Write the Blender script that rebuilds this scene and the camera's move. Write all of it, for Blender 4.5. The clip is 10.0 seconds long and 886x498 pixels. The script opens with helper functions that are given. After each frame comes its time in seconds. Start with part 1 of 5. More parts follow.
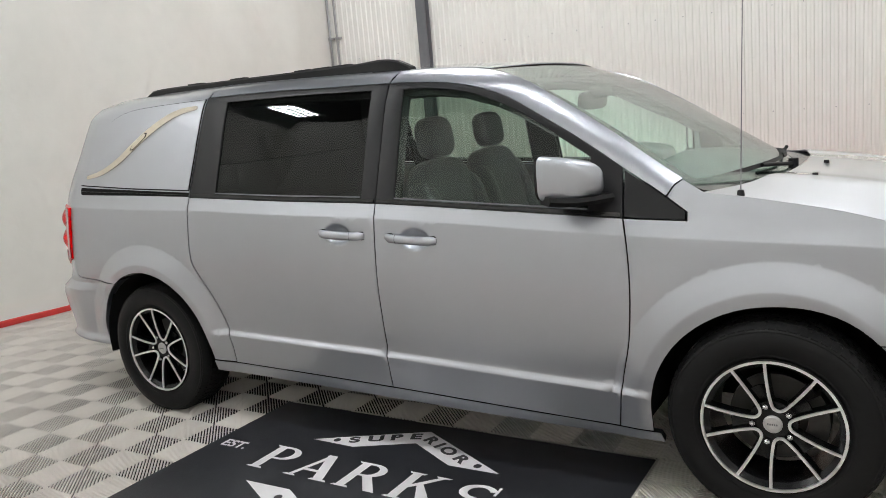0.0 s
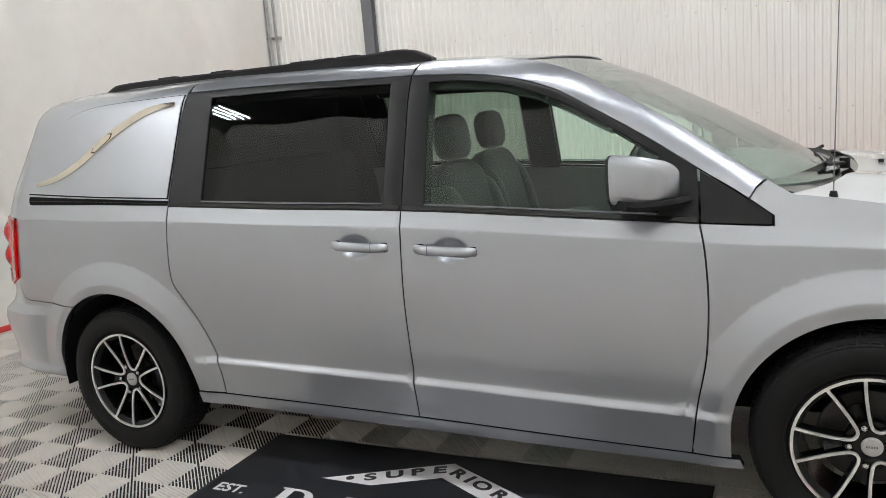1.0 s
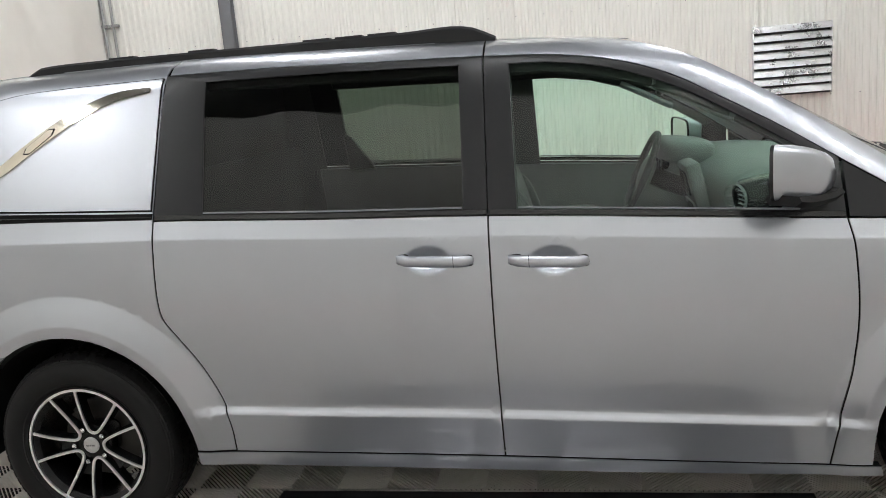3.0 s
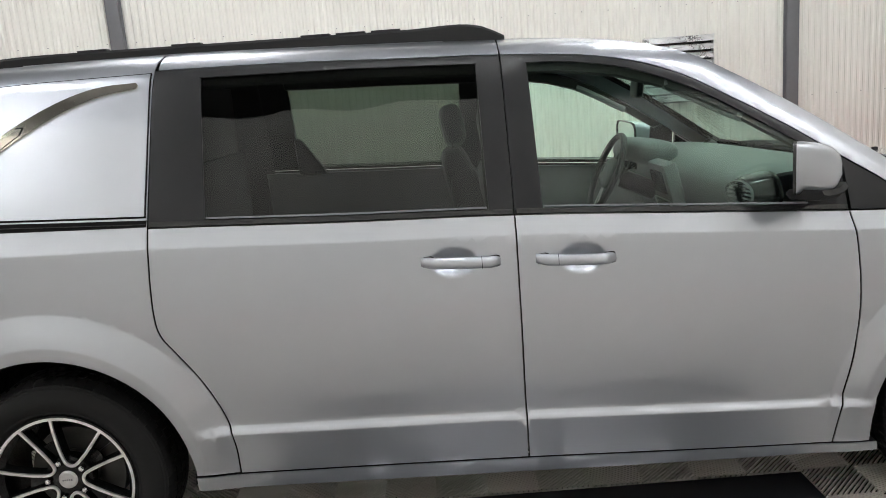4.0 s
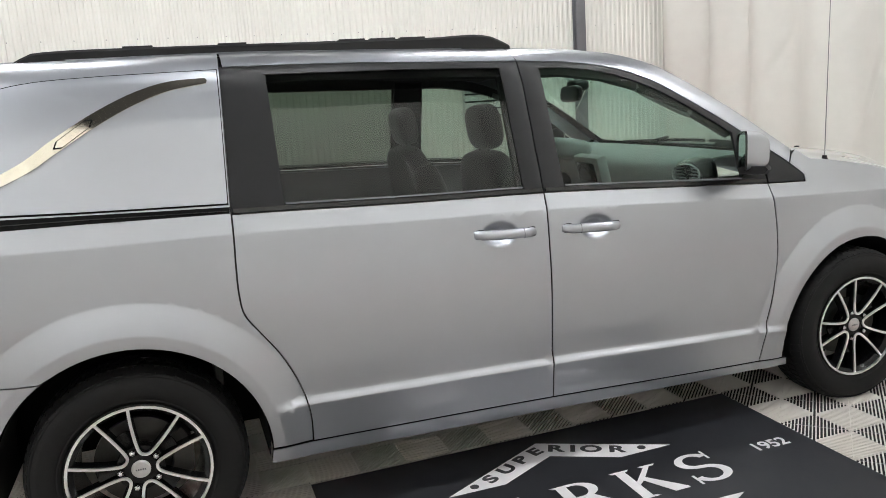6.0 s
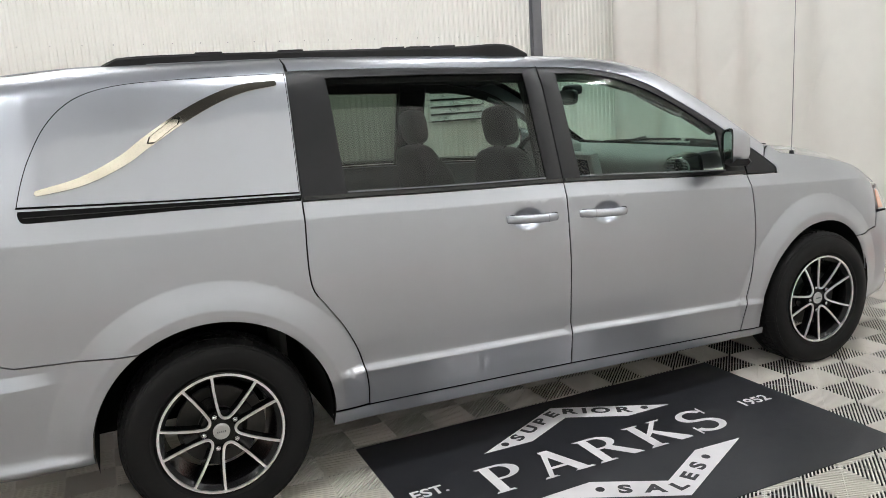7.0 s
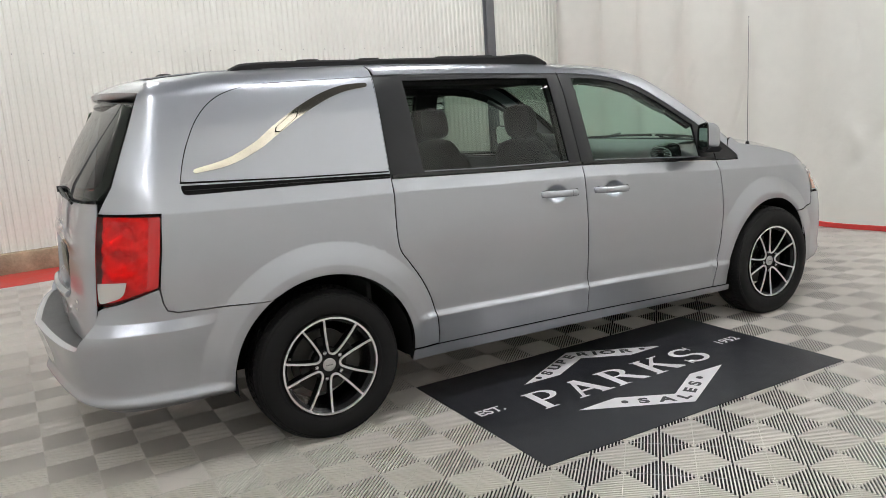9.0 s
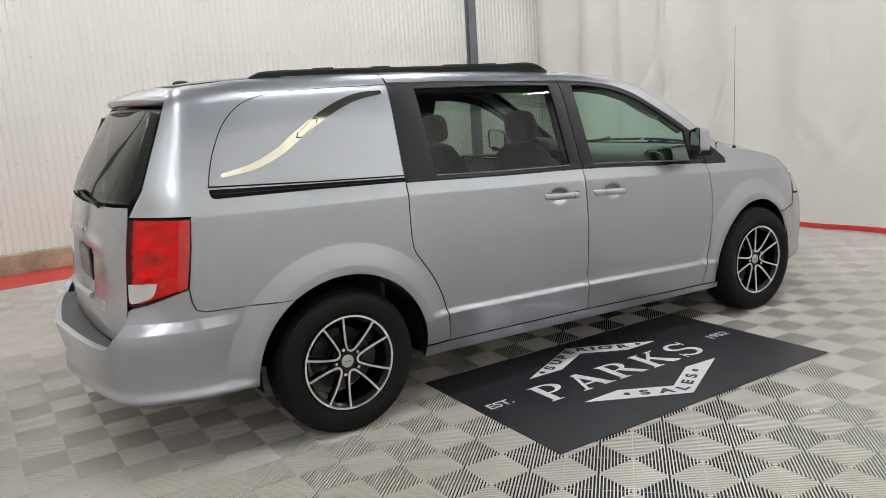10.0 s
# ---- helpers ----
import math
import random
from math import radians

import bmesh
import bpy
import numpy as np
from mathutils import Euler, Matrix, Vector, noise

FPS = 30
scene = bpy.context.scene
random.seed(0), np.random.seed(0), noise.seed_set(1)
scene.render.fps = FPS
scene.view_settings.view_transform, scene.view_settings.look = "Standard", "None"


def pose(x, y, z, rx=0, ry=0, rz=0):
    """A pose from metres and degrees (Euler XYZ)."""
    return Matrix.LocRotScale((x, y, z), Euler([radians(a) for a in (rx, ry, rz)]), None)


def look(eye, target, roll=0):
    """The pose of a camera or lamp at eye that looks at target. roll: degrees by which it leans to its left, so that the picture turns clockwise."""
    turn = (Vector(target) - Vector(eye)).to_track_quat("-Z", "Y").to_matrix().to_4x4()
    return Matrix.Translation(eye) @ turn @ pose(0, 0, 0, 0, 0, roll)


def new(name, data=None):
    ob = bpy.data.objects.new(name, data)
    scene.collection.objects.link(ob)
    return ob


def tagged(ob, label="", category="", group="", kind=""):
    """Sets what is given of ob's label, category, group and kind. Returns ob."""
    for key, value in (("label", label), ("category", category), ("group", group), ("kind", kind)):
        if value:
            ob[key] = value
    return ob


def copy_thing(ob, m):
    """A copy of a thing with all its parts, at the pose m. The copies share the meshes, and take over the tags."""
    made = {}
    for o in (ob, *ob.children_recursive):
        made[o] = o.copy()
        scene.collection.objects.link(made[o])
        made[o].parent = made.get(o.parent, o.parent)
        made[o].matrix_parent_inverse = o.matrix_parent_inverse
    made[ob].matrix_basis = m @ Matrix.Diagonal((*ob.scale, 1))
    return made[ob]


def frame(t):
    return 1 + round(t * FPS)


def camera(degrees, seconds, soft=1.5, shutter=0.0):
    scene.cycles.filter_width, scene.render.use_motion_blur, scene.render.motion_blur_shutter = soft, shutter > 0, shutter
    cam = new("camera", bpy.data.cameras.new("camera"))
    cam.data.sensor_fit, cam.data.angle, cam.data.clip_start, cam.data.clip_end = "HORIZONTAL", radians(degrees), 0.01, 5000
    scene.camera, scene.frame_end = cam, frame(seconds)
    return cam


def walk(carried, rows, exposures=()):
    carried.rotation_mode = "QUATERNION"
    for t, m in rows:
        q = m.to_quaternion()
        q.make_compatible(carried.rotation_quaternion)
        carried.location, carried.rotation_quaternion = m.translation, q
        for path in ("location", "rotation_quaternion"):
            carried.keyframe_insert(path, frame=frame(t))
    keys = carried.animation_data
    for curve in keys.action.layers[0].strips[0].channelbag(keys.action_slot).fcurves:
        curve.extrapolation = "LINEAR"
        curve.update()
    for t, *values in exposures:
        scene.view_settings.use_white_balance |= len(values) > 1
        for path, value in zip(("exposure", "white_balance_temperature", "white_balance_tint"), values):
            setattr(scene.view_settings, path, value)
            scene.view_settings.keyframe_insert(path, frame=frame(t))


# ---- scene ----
cam = camera(59.8, 10.0, 0.75)
PATH = [
    (0, (1.929, -3.521, 1.474), (0.892, -1.846, 1.129), -5.0),
    (0.5, (1.647, -3.464, 1.457), (0.699, -1.737, 1.115), -4.9),
    (1, (1.346, -3.429, 1.47), (0.504, -1.649, 1.124), -4.9),
    (1.5, (1.073, -3.367, 1.481), (0.347, -1.538, 1.124), -4.9),
    (2, (0.818, -3.309, 1.477), (0.202, -1.44, 1.12), -4.8),
    (2.5, (0.543, -3.297, 1.489), (0.05, -1.395, 1.115), -4.9),
    (4, (-0.249, -3.278, 1.507), (-0.244, -1.317, 1.117), -4.4),
    (4.5, (-0.467, -3.347, 1.49), (-0.277, -1.394, 1.1), -4.2),
    (5, (-0.709, -3.423, 1.516), (-0.349, -1.497, 1.116), -4.0),
    (5.5, (-1.014, -3.455, 1.505), (-0.503, -1.562, 1.112), -3.9),
    (7, (-1.824, -3.715, 1.509), (-1.041, -1.915, 1.129), -3.8),
    (7.5, (-2.058, -3.844, 1.483), (-1.22, -2.066, 1.112), -3.8),
    (8, (-2.318, -3.931, 1.491), (-1.43, -2.178, 1.119), -3.8),
    (8.5, (-2.539, -4.032, 1.497), (-1.611, -2.299, 1.128), -3.8),
    (9, (-2.731, -4.13, 1.499), (-1.764, -2.419, 1.129), -3.8),
    (9.5, (-2.898, -4.167, 1.518), (-1.894, -2.477, 1.148), -3.8),
    (10, (-2.986, -4.164, 1.539), (-1.953, -2.492, 1.167), -3.7),
]
walk(cam, [(t, look(eye, target, roll)) for t, eye, target, roll in PATH], [(0, 0.0), (2.5, 0.02), (4, 0.10), (5.5, 0.22), (7, 0.14), (8.5, 0.02), (10, -0.05)])

# ---- world and lights ----
world = bpy.data.worlds.new("hall_air")
scene.world = world
world.use_nodes = True
world.node_tree.nodes["Background"].inputs["Color"].default_value = (0.9, 0.95, 1.0, 1)
world.node_tree.nodes["Background"].inputs["Strength"].default_value = 0.012

CEIL = 8.2
TARP_TOP = 5.2
TUBE_STRENGTH = 165.0
LAMP_Z = 6.5
scene.view_settings.exposure = 0.0


# ---- materials ----
def mat(name, color, rough=0.5, metal=0.0, coat=0.0, spec=0.5):
    m = bpy.data.materials.new(name)
    m.use_nodes = True
    p = m.node_tree.nodes["Principled BSDF"]
    p.inputs["Base Color"].default_value = (*color, 1)
    p.inputs["Roughness"].default_value = rough
    p.inputs["Metallic"].default_value = metal
    p.inputs["Coat Weight"].default_value = coat
    p.inputs["Coat Roughness"].default_value = 0.03
    p.inputs["Specular IOR Level"].default_value = spec
    return m


def vary(m, scale, amount, detail=4.0, rough_amount=0.0, bump=0.0, bump_scale=None, stretch=(1, 1, 1)):
    """Mottles a material's colour, gloss and relief with noise in object space."""
    nt = m.node_tree
    p = nt.nodes["Principled BSDF"]
    tc = nt.nodes.new("ShaderNodeTexCoord")
    mp = nt.nodes.new("ShaderNodeMapping")
    mp.inputs["Scale"].default_value = stretch
    nt.links.new(tc.outputs["Object"], mp.inputs["Vector"])
    n1 = nt.nodes.new("ShaderNodeTexNoise")
    n1.inputs["Scale"].default_value = scale
    n1.inputs["Detail"].default_value = detail
    nt.links.new(mp.outputs["Vector"], n1.inputs["Vector"])
    n2 = nt.nodes.new("ShaderNodeTexNoise")
    n2.inputs["Scale"].default_value = scale * 9.0
    n2.inputs["Detail"].default_value = detail
    nt.links.new(mp.outputs["Vector"], n2.inputs["Vector"])
    add = nt.nodes.new("ShaderNodeMath")
    add.operation = "MULTIPLY_ADD"
    add.inputs[1].default_value = 0.45
    nt.links.new(n2.outputs["Fac"], add.inputs[0])
    nt.links.new(n1.outputs["Fac"], add.inputs[2])
    base = tuple(p.inputs["Base Color"].default_value)[:3]
    ramp = nt.nodes.new("ShaderNodeMapRange")
    ramp.inputs["From Min"].default_value = 0.45
    ramp.inputs["From Max"].default_value = 1.0
    ramp.inputs["To Min"].default_value = 1.0 - amount
    ramp.inputs["To Max"].default_value = 1.0 + amount
    nt.links.new(add.outputs[0], ramp.inputs["Value"])
    mul = nt.nodes.new("ShaderNodeVectorMath")
    mul.operation = "SCALE"
    mul.inputs[0].default_value = base
    nt.links.new(ramp.outputs[0], mul.inputs["Scale"])
    nt.links.new(mul.outputs[0], p.inputs["Base Color"])
    if rough_amount:
        r = p.inputs["Roughness"].default_value
        rr = nt.nodes.new("ShaderNodeMapRange")
        rr.inputs["From Min"].default_value = 0.45
        rr.inputs["From Max"].default_value = 1.0
        rr.inputs["To Min"].default_value = max(0.0, r - rough_amount)
        rr.inputs["To Max"].default_value = r + rough_amount
        nt.links.new(add.outputs[0], rr.inputs["Value"])
        nt.links.new(rr.outputs[0], p.inputs["Roughness"])
    if bump:
        nb = nt.nodes.new("ShaderNodeTexNoise")
        nb.inputs["Scale"].default_value = bump_scale or scale * 20
        nb.inputs["Detail"].default_value = 3.0
        nt.links.new(mp.outputs["Vector"], nb.inputs["Vector"])
        bn = nt.nodes.new("ShaderNodeBump")
        bn.inputs["Strength"].default_value = 0.6
        bn.inputs["Distance"].default_value = bump
        nt.links.new(nb.outputs["Fac"], bn.inputs["Height"])
        nt.links.new(bn.outputs["Normal"], p.inputs["Normal"])
    return m


def glass(name, tint, gloss=0.045):
    """A pane: tinted see-through with Fresnel gloss."""
    m = bpy.data.materials.new(name)
    m.use_nodes = True
    nt = m.node_tree
    nt.nodes.remove(nt.nodes["Principled BSDF"])
    tr = nt.nodes.new("ShaderNodeBsdfTransparent")
    tr.inputs["Color"].default_value = (*tint, 1)
    gl = nt.nodes.new("ShaderNodeBsdfGlossy")
    gl.inputs["Roughness"].default_value = 0.015
    lw = nt.nodes.new("ShaderNodeLayerWeight")
    lw.inputs["Blend"].default_value = 0.5
    pw = nt.nodes.new("ShaderNodeMath")
    pw.operation = "POWER"
    pw.inputs[1].default_value = 5.0
    nt.links.new(lw.outputs["Facing"], pw.inputs[0])
    fr = nt.nodes.new("ShaderNodeMath")
    fr.operation = "MULTIPLY_ADD"
    fr.inputs[1].default_value = 1.0 - gloss
    fr.inputs[2].default_value = gloss
    nt.links.new(pw.outputs[0], fr.inputs[0])
    mx = nt.nodes.new("ShaderNodeMixShader")
    nt.links.new(fr.outputs[0], mx.inputs[0])
    nt.links.new(tr.outputs[0], mx.inputs[1])
    nt.links.new(gl.outputs[0], mx.inputs[2])
    nt.links.new(mx.outputs[0], nt.nodes["Material Output"].inputs["Surface"])
    return m


def glow(name, color, strength):
    m = mat(name, color, 0.5)
    p = m.node_tree.nodes["Principled BSDF"]
    p.inputs["Emission Color"].default_value = (*color, 1)
    p.inputs["Emission Strength"].default_value = strength
    return m


M_WALL = vary(mat("white_sheet_metal", (0.80, 0.79, 0.755), 0.42), 0.5, 0.04, 5, 0.06)
M_TARP = vary(mat("white_vinyl_tarp", (0.80, 0.79, 0.755), 0.5), 0.7, 0.05, 5, 0.08, 0.012, 5)
M_OUTER = vary(mat("unseen_wall_grey", (0.20, 0.20, 0.205), 0.7), 0.6, 0.1)
M_CEIL = vary(mat("dark_ceiling", (0.12, 0.12, 0.125), 0.8), 0.6, 0.1)
M_STEEL = vary(mat("grey_painted_steel", (0.16, 0.165, 0.18), 0.5), 2, 0.12, 4, 0.08)
M_RED = vary(mat("red_floor_paint", (0.62, 0.05, 0.045), 0.4), 2.2, 0.16, 5, 0.12, 0.001)
M_PLINTH = vary(mat("bare_block_base", (0.42, 0.34, 0.24), 0.85), 4, 0.35, 6, 0, 0.01, 40)
M_TILE = vary(mat("grey_plastic_tile", (0.80, 0.755, 0.705), 0.38), 0.9, 0.09, 5, 0.08)
M_SUB = vary(mat("dark_subfloor", (0.014, 0.014, 0.013), 0.85), 1.5, 0.3)
M_MAT = vary(mat("charcoal_printed_mat", (0.022, 0.023, 0.028), 0.40), 1.6, 0.2, 5, 0.08, 0.0004, 500)
M_PRINT = vary(mat("white_print", (0.78, 0.76, 0.78), 0.4), 2, 0.06)
M_INK = vary(mat("dark_print", (0.03, 0.03, 0.035), 0.45), 2, 0.1)
M_DIAMOND = vary(mat("bright_diamond_plate", (0.74, 0.74, 0.75), 0.30, 1.0), 6, 0.12, 4, 0.08)
M_TUBE = glow("lamp_tube_glow", (0.972, 0.985, 0.985), TUBE_STRENGTH)
M_FIXTURE = mat("white_lamp_housing", (0.7, 0.7, 0.7), 0.4)
M_DARK_STEEL = vary(mat("dark_vent_steel", (0.05, 0.05, 0.052), 0.5, 0.3), 3, 0.15)
M_CONDUIT = mat("galvanised_conduit", (0.42, 0.42, 0.43), 0.4, 0.8)

M_PAINT = vary(mat("silver_metallic_paint", (0.455, 0.475, 0.52), 0.35, 0.92, 1.0), 1.3, 0.02, 3)
M_PAINT.node_tree.nodes["Principled BSDF"].inputs["Coat IOR"].default_value = 1.68
M_PLASTIC = vary(mat("satin_black_trim", (0.012, 0.012, 0.0135), 0.40, 0.0, 0.0, 0.30), 8, 0.12, 3, 0.05)
M_PIANO = vary(mat("gloss_black_trim", (0.012, 0.012, 0.013), 0.14), 5, 0.1)
M_RUBBER = vary(mat("black_rubber", (0.0075, 0.0075, 0.0078), 0.62, 0, 0, 0.22), 6, 0.2, 4, 0.1, 0.0006, 200)
M_DARK = vary(mat("black_underbody", (0.005, 0.005, 0.005), 0.9, 0, 0, 0.2), 3, 0.3)
M_CHROME = mat("polished_chrome", (0.83, 0.83, 0.84), 0.07, 1.0)
M_MACH = vary(mat("machined_aluminium", (0.93, 0.93, 0.935), 0.34, 1.0), 20, 0.05, 3, 0.06)
M_RIMBLK = mat("gloss_black_rim_paint", (0.005, 0.005, 0.0055), 0.26, 0.0, 0.0, 0.3)
# chrome whose warm base colour paints in the reflected cream tarps
M_WARM_CHROME = mat("warm_tinted_chrome", (0.78, 0.73, 0.62), 0.07, 1.0)
M_DISC = vary(mat("brake_iron", (0.055, 0.053, 0.05), 0.45, 0.5), 12, 0.2)
M_LENS = mat("red_lamp_lens", (0.60, 0.012, 0.016), 0.06, 0.0, 1.0)
M_REDGLASS = glass("red_lens_glass", (0.98, 0.012, 0.022), 0.05)
M_REFLECT = vary(mat("lamp_reflector", (0.86, 0.84, 0.84), 0.22, 0.35), 9, 0.08)
M_CLEAR = mat("clear_lamp_lens", (0.66, 0.62, 0.60), 0.12, 0.15, 1.0)
M_GLASS = glass("clear_green_glass", (0.80, 0.955, 0.88))
M_SCREEN_GLASS = glass("windscreen_glass", (0.83, 0.93, 0.885))
M_PRIV = glass("dark_privacy_glass", (0.30, 0.355, 0.31), 0.04)
M_SEAT = vary(mat("black_seat_leather", (0.055, 0.055, 0.056), 0.5), 5, 0.15, 4, 0.06, 0.001, 120)
M_DASH = vary(mat("dark_grey_dash_plastic", (0.17, 0.175, 0.177), 0.55), 6, 0.1, 3, 0.05, 0.0006, 260)
M_LINER = vary(mat("dark_headliner", (0.05, 0.05, 0.049), 0.9), 5, 0.1)
M_SILVERTRIM = mat("silver_interior_trim", (0.5, 0.5, 0.5), 0.35, 0.6)
M_SCREEN = mat("dark_screen", (0.02, 0.025, 0.03), 0.1)


# ---- mesh helpers ----
def part(name, bm, material, parent=None, label="", smooth=30):
    """Links a bmesh as one mesh object, under a thing or a part."""
    me = bpy.data.meshes.new(name)
    bm.to_mesh(me)
    bm.free()
    me.materials.append(material)
    if smooth:
        me.shade_smooth()
        me.set_sharp_from_angle(angle=radians(smooth))
    ob = new(name, me)
    if parent:
        ob.parent = parent
    if label:
        ob["label"] = label
    return ob


def box(bm, x0, x1, y0, y1, z0, z1, m=None, bevel=0.0):
    r = bmesh.ops.create_cube(bm, size=1.0)
    vs = r["verts"]
    for v in vs:
        v.co = Vector((x0 + (v.co.x + 0.5) * (x1 - x0), y0 + (v.co.y + 0.5) * (y1 - y0), z0 + (v.co.z + 0.5) * (z1 - z0)))
    if bevel:
        es = list({e for v in vs for e in v.link_edges})
        out = bmesh.ops.bevel(bm, geom=es, offset=bevel, segments=2, profile=0.5, affect="EDGES")
        vs = list({v for f in out["faces"] for v in f.verts} | {v for v in vs if v.is_valid})
    if m is not None:
        bmesh.ops.transform(bm, matrix=m, verts=vs)
    return vs


def rod(bm, a, b, r, n=10, r2=None):
    a, b = Vector(a), Vector(b)
    d = b - a
    m = Matrix.Translation((a + b) / 2) @ d.to_track_quat("Z", "Y").to_matrix().to_4x4()
    bmesh.ops.create_cone(bm, cap_ends=True, segments=n, radius1=r, radius2=r if r2 is None else r2, depth=d.length, matrix=m)


def sweep(bm, pts, profile, closed=False, up=(0, 0, 1), cap=True):
    """Sweeps a closed 2D profile (across, up) along points."""
    pts = [Vector(p) for p in pts]
    up = Vector(up)
    rings = []
    n = len(pts)
    for i, p in enumerate(pts):
        a = pts[(i - 1) % n] if closed or i else p
        b = pts[(i + 1) % n] if closed or i < n - 1 else p
        t = (b - a).normalized()
        side = t.cross(up).normalized()
        u = side.cross(t).normalized()
        rings.append([bm.verts.new(p + side * q[0] + u * q[1]) for q in profile])
    k = len(profile)
    for i in range(n if closed else n - 1):
        r0, r1 = rings[i], rings[(i + 1) % n]
        for j in range(k):
            bm.faces.new((r0[j], r0[(j + 1) % k], r1[(j + 1) % k], r1[j]))
    if cap and not closed:
        bm.faces.new(rings[0][::-1])
        bm.faces.new(rings[-1])
    bmesh.ops.recalc_face_normals(bm, faces=bm.faces[:])


def grid_sheet(bm, rows):
    """Joins rows of points into a sheet of quads."""
    vs = [[bm.verts.new(p) for p in r] for r in rows]
    for a, b in zip(vs, vs[1:]):
        for i in range(len(a) - 1):
            bm.faces.new((a[i], a[i + 1], b[i + 1], b[i]))
    return vs


def thicken(bm, d):
    bmesh.ops.recalc_face_normals(bm, faces=bm.faces[:])
    bmesh.ops.solidify(bm, geom=bm.faces[:], thickness=d)


def curve_of(pts, n=8):
    """Catmull-Rom through 2D or 3D points."""
    pts = [Vector(p) for p in pts]
    out = []
    for i in range(len(pts) - 1):
        p0 = pts[i - 1] if i else pts[0] * 2 - pts[1]
        p1, p2 = pts[i], pts[i + 1]
        p3 = pts[i + 2] if i + 2 < len(pts) else p2 * 2 - p1
        for k in range(n):
            t = k / n
            out.append(0.5 * (2 * p1 + (p2 - p0) * t + (2 * p0 - 5 * p1 + 4 * p2 - p3) * t * t + (3 * p1 - p0 - 3 * p2 + p3) * t ** 3))
    out.append(pts[-1])
    return [tuple(p) for p in out]


def spline(pts):
    """A monotone cubic y(x) through points in rising x, level beyond its ends."""
    xs = [p[0] for p in pts]
    ys = [p[1] for p in pts]
    n = len(xs)
    h = [xs[i + 1] - xs[i] for i in range(n - 1)]
    d = [(ys[i + 1] - ys[i]) / h[i] for i in range(n - 1)]
    m = [d[0]] + [0.0 if d[i - 1] * d[i] <= 0 else 2 * d[i - 1] * d[i] / (d[i - 1] + d[i]) for i in range(1, n - 1)] + [d[-1]]

    def f(x):
        if x <= xs[0]:
            return ys[0]
        if x >= xs[-1]:
            return ys[-1]
        i = 0
        while x > xs[i + 1]:
            i += 1
        t = (x - xs[i]) / h[i]
        return ((2 * t ** 3 - 3 * t * t + 1) * ys[i] + (t ** 3 - 2 * t * t + t) * h[i] * m[i] + (3 * t * t - 2 * t ** 3) * ys[i + 1] + (t ** 3 - t * t) * h[i] * m[i + 1])

    return f


def smoothstep(a, b, x):
    t = min(1.0, max(0.0, (x - a) / (b - a)))
    return t * t * (3 - 2 * t)


# ---- the hall ----
WALL_C, WALL_K = 5.62, 0.085  # back wall: y = C + K x
PLINTH = 0.22


def wall_y(x):
    return WALL_C + WALL_K * x


def corrugated_wall():
    bm = bmesh.new()
    pitch = 0.0762
    x, rows = -7.5, []
    top, bot = [], []
    prof = [(0.0, 0.0), (0.34, 0.0), (0.5, 0.011), (0.84, 0.011)]
    while x < 7.5:
        for f, d in prof:
            xx = x + f * pitch
            top.append((xx, wall_y(xx) - d, CEIL))
            bot.append((xx, wall_y(xx) - d, PLINTH))
        x += pitch
    grid_sheet(bm, [bot, top])
    r = bmesh.ops.extrude_face_region(bm, geom=bm.faces[:])
    for v in [g for g in r["geom"] if isinstance(g, bmesh.types.BMVert)]:
        v.co.y += 0.08
    bmesh.ops.recalc_face_normals(bm, faces=bm.faces[:])
    return tagged(part("wall_north", bm, M_WALL, smooth=0), "cream-white corrugated sheet-metal wall on a block base", "wall", kind="structure")


wall_n = corrugated_wall()

# screws in rows across the sheets
bm = bmesh.new()
for z in (1.19, 2.31, 3.43, 4.4):
    x = -7.3
    while x < 7.3:
        rod(bm, (x, wall_y(x) - 0.017, z), (x, wall_y(x), z), 0.0065, 6)
        x += 0.3048
part("screws", bm, M_CONDUIT, wall_n, "small dull sheet-metal screws")

bm = bmesh.new()
v = box(bm, -7.5, 7.5, -0.13, 0.12, 0.0, PLINTH, bevel=0.008)
for q in bm.verts:
    q.co.y += wall_y(q.co.x)
plinth = tagged(part("wall_base", bm, M_PLINTH), "bare tan block footing under the metal wall", "wall base", kind="structure")


def plain_box(name, dims, material, label, category):
    bm = bmesh.new()
    box(bm, *dims)
    return tagged(part(name, bm, material, smooth=0), label, category, kind="structure")


# outer walls are out of view, added grey to darken what the paint reflects
plain_box("wall_south", (-9.0, 9.0, -9.2, -9.0, 0, CEIL), M_OUTER, "unseen plain grey wall added to close the hall and darken reflections", "wall")
plain_box("wall_west", (-9.2, -9.0, -9.2, 7.0, 0, CEIL), M_OUTER, "unseen plain grey wall added to close the hall and darken reflections", "wall")
plain_box("wall_east", (9.0, 9.2, -9.2, 7.0, 0, CEIL), M_OUTER, "unseen plain grey wall added to close the hall and darken reflections", "wall")
# ceiling is out of view, its tone chosen for reflections on glass and paint
plain_box("ceiling", (-9.2, 9.2, -9.2, 7.0, CEIL, CEIL + 0.15), M_CEIL, "unseen dark grey ceiling over the hall", "ceiling")


def column(x):
    """An H-section steel post in front of the wall."""
    bm = bmesh.new()
    y = wall_y(x) - 0.012
    box(bm, x - 0.07, x + 0.07, y - 0.012, y, 0, CEIL, bevel=0.002)
    box(bm, x - 0.006, x + 0.006, y - 0.09, y - 0.012, 0, CEIL)
    box(bm, x - 0.07, x + 0.07, y - 0.102, y - 0.09, 0, CEIL, bevel=0.002)
    return tagged(part("steel_column", bm, M_STEEL), "dark grey painted steel post against the metal wall", "column", "steel posts", "structure")


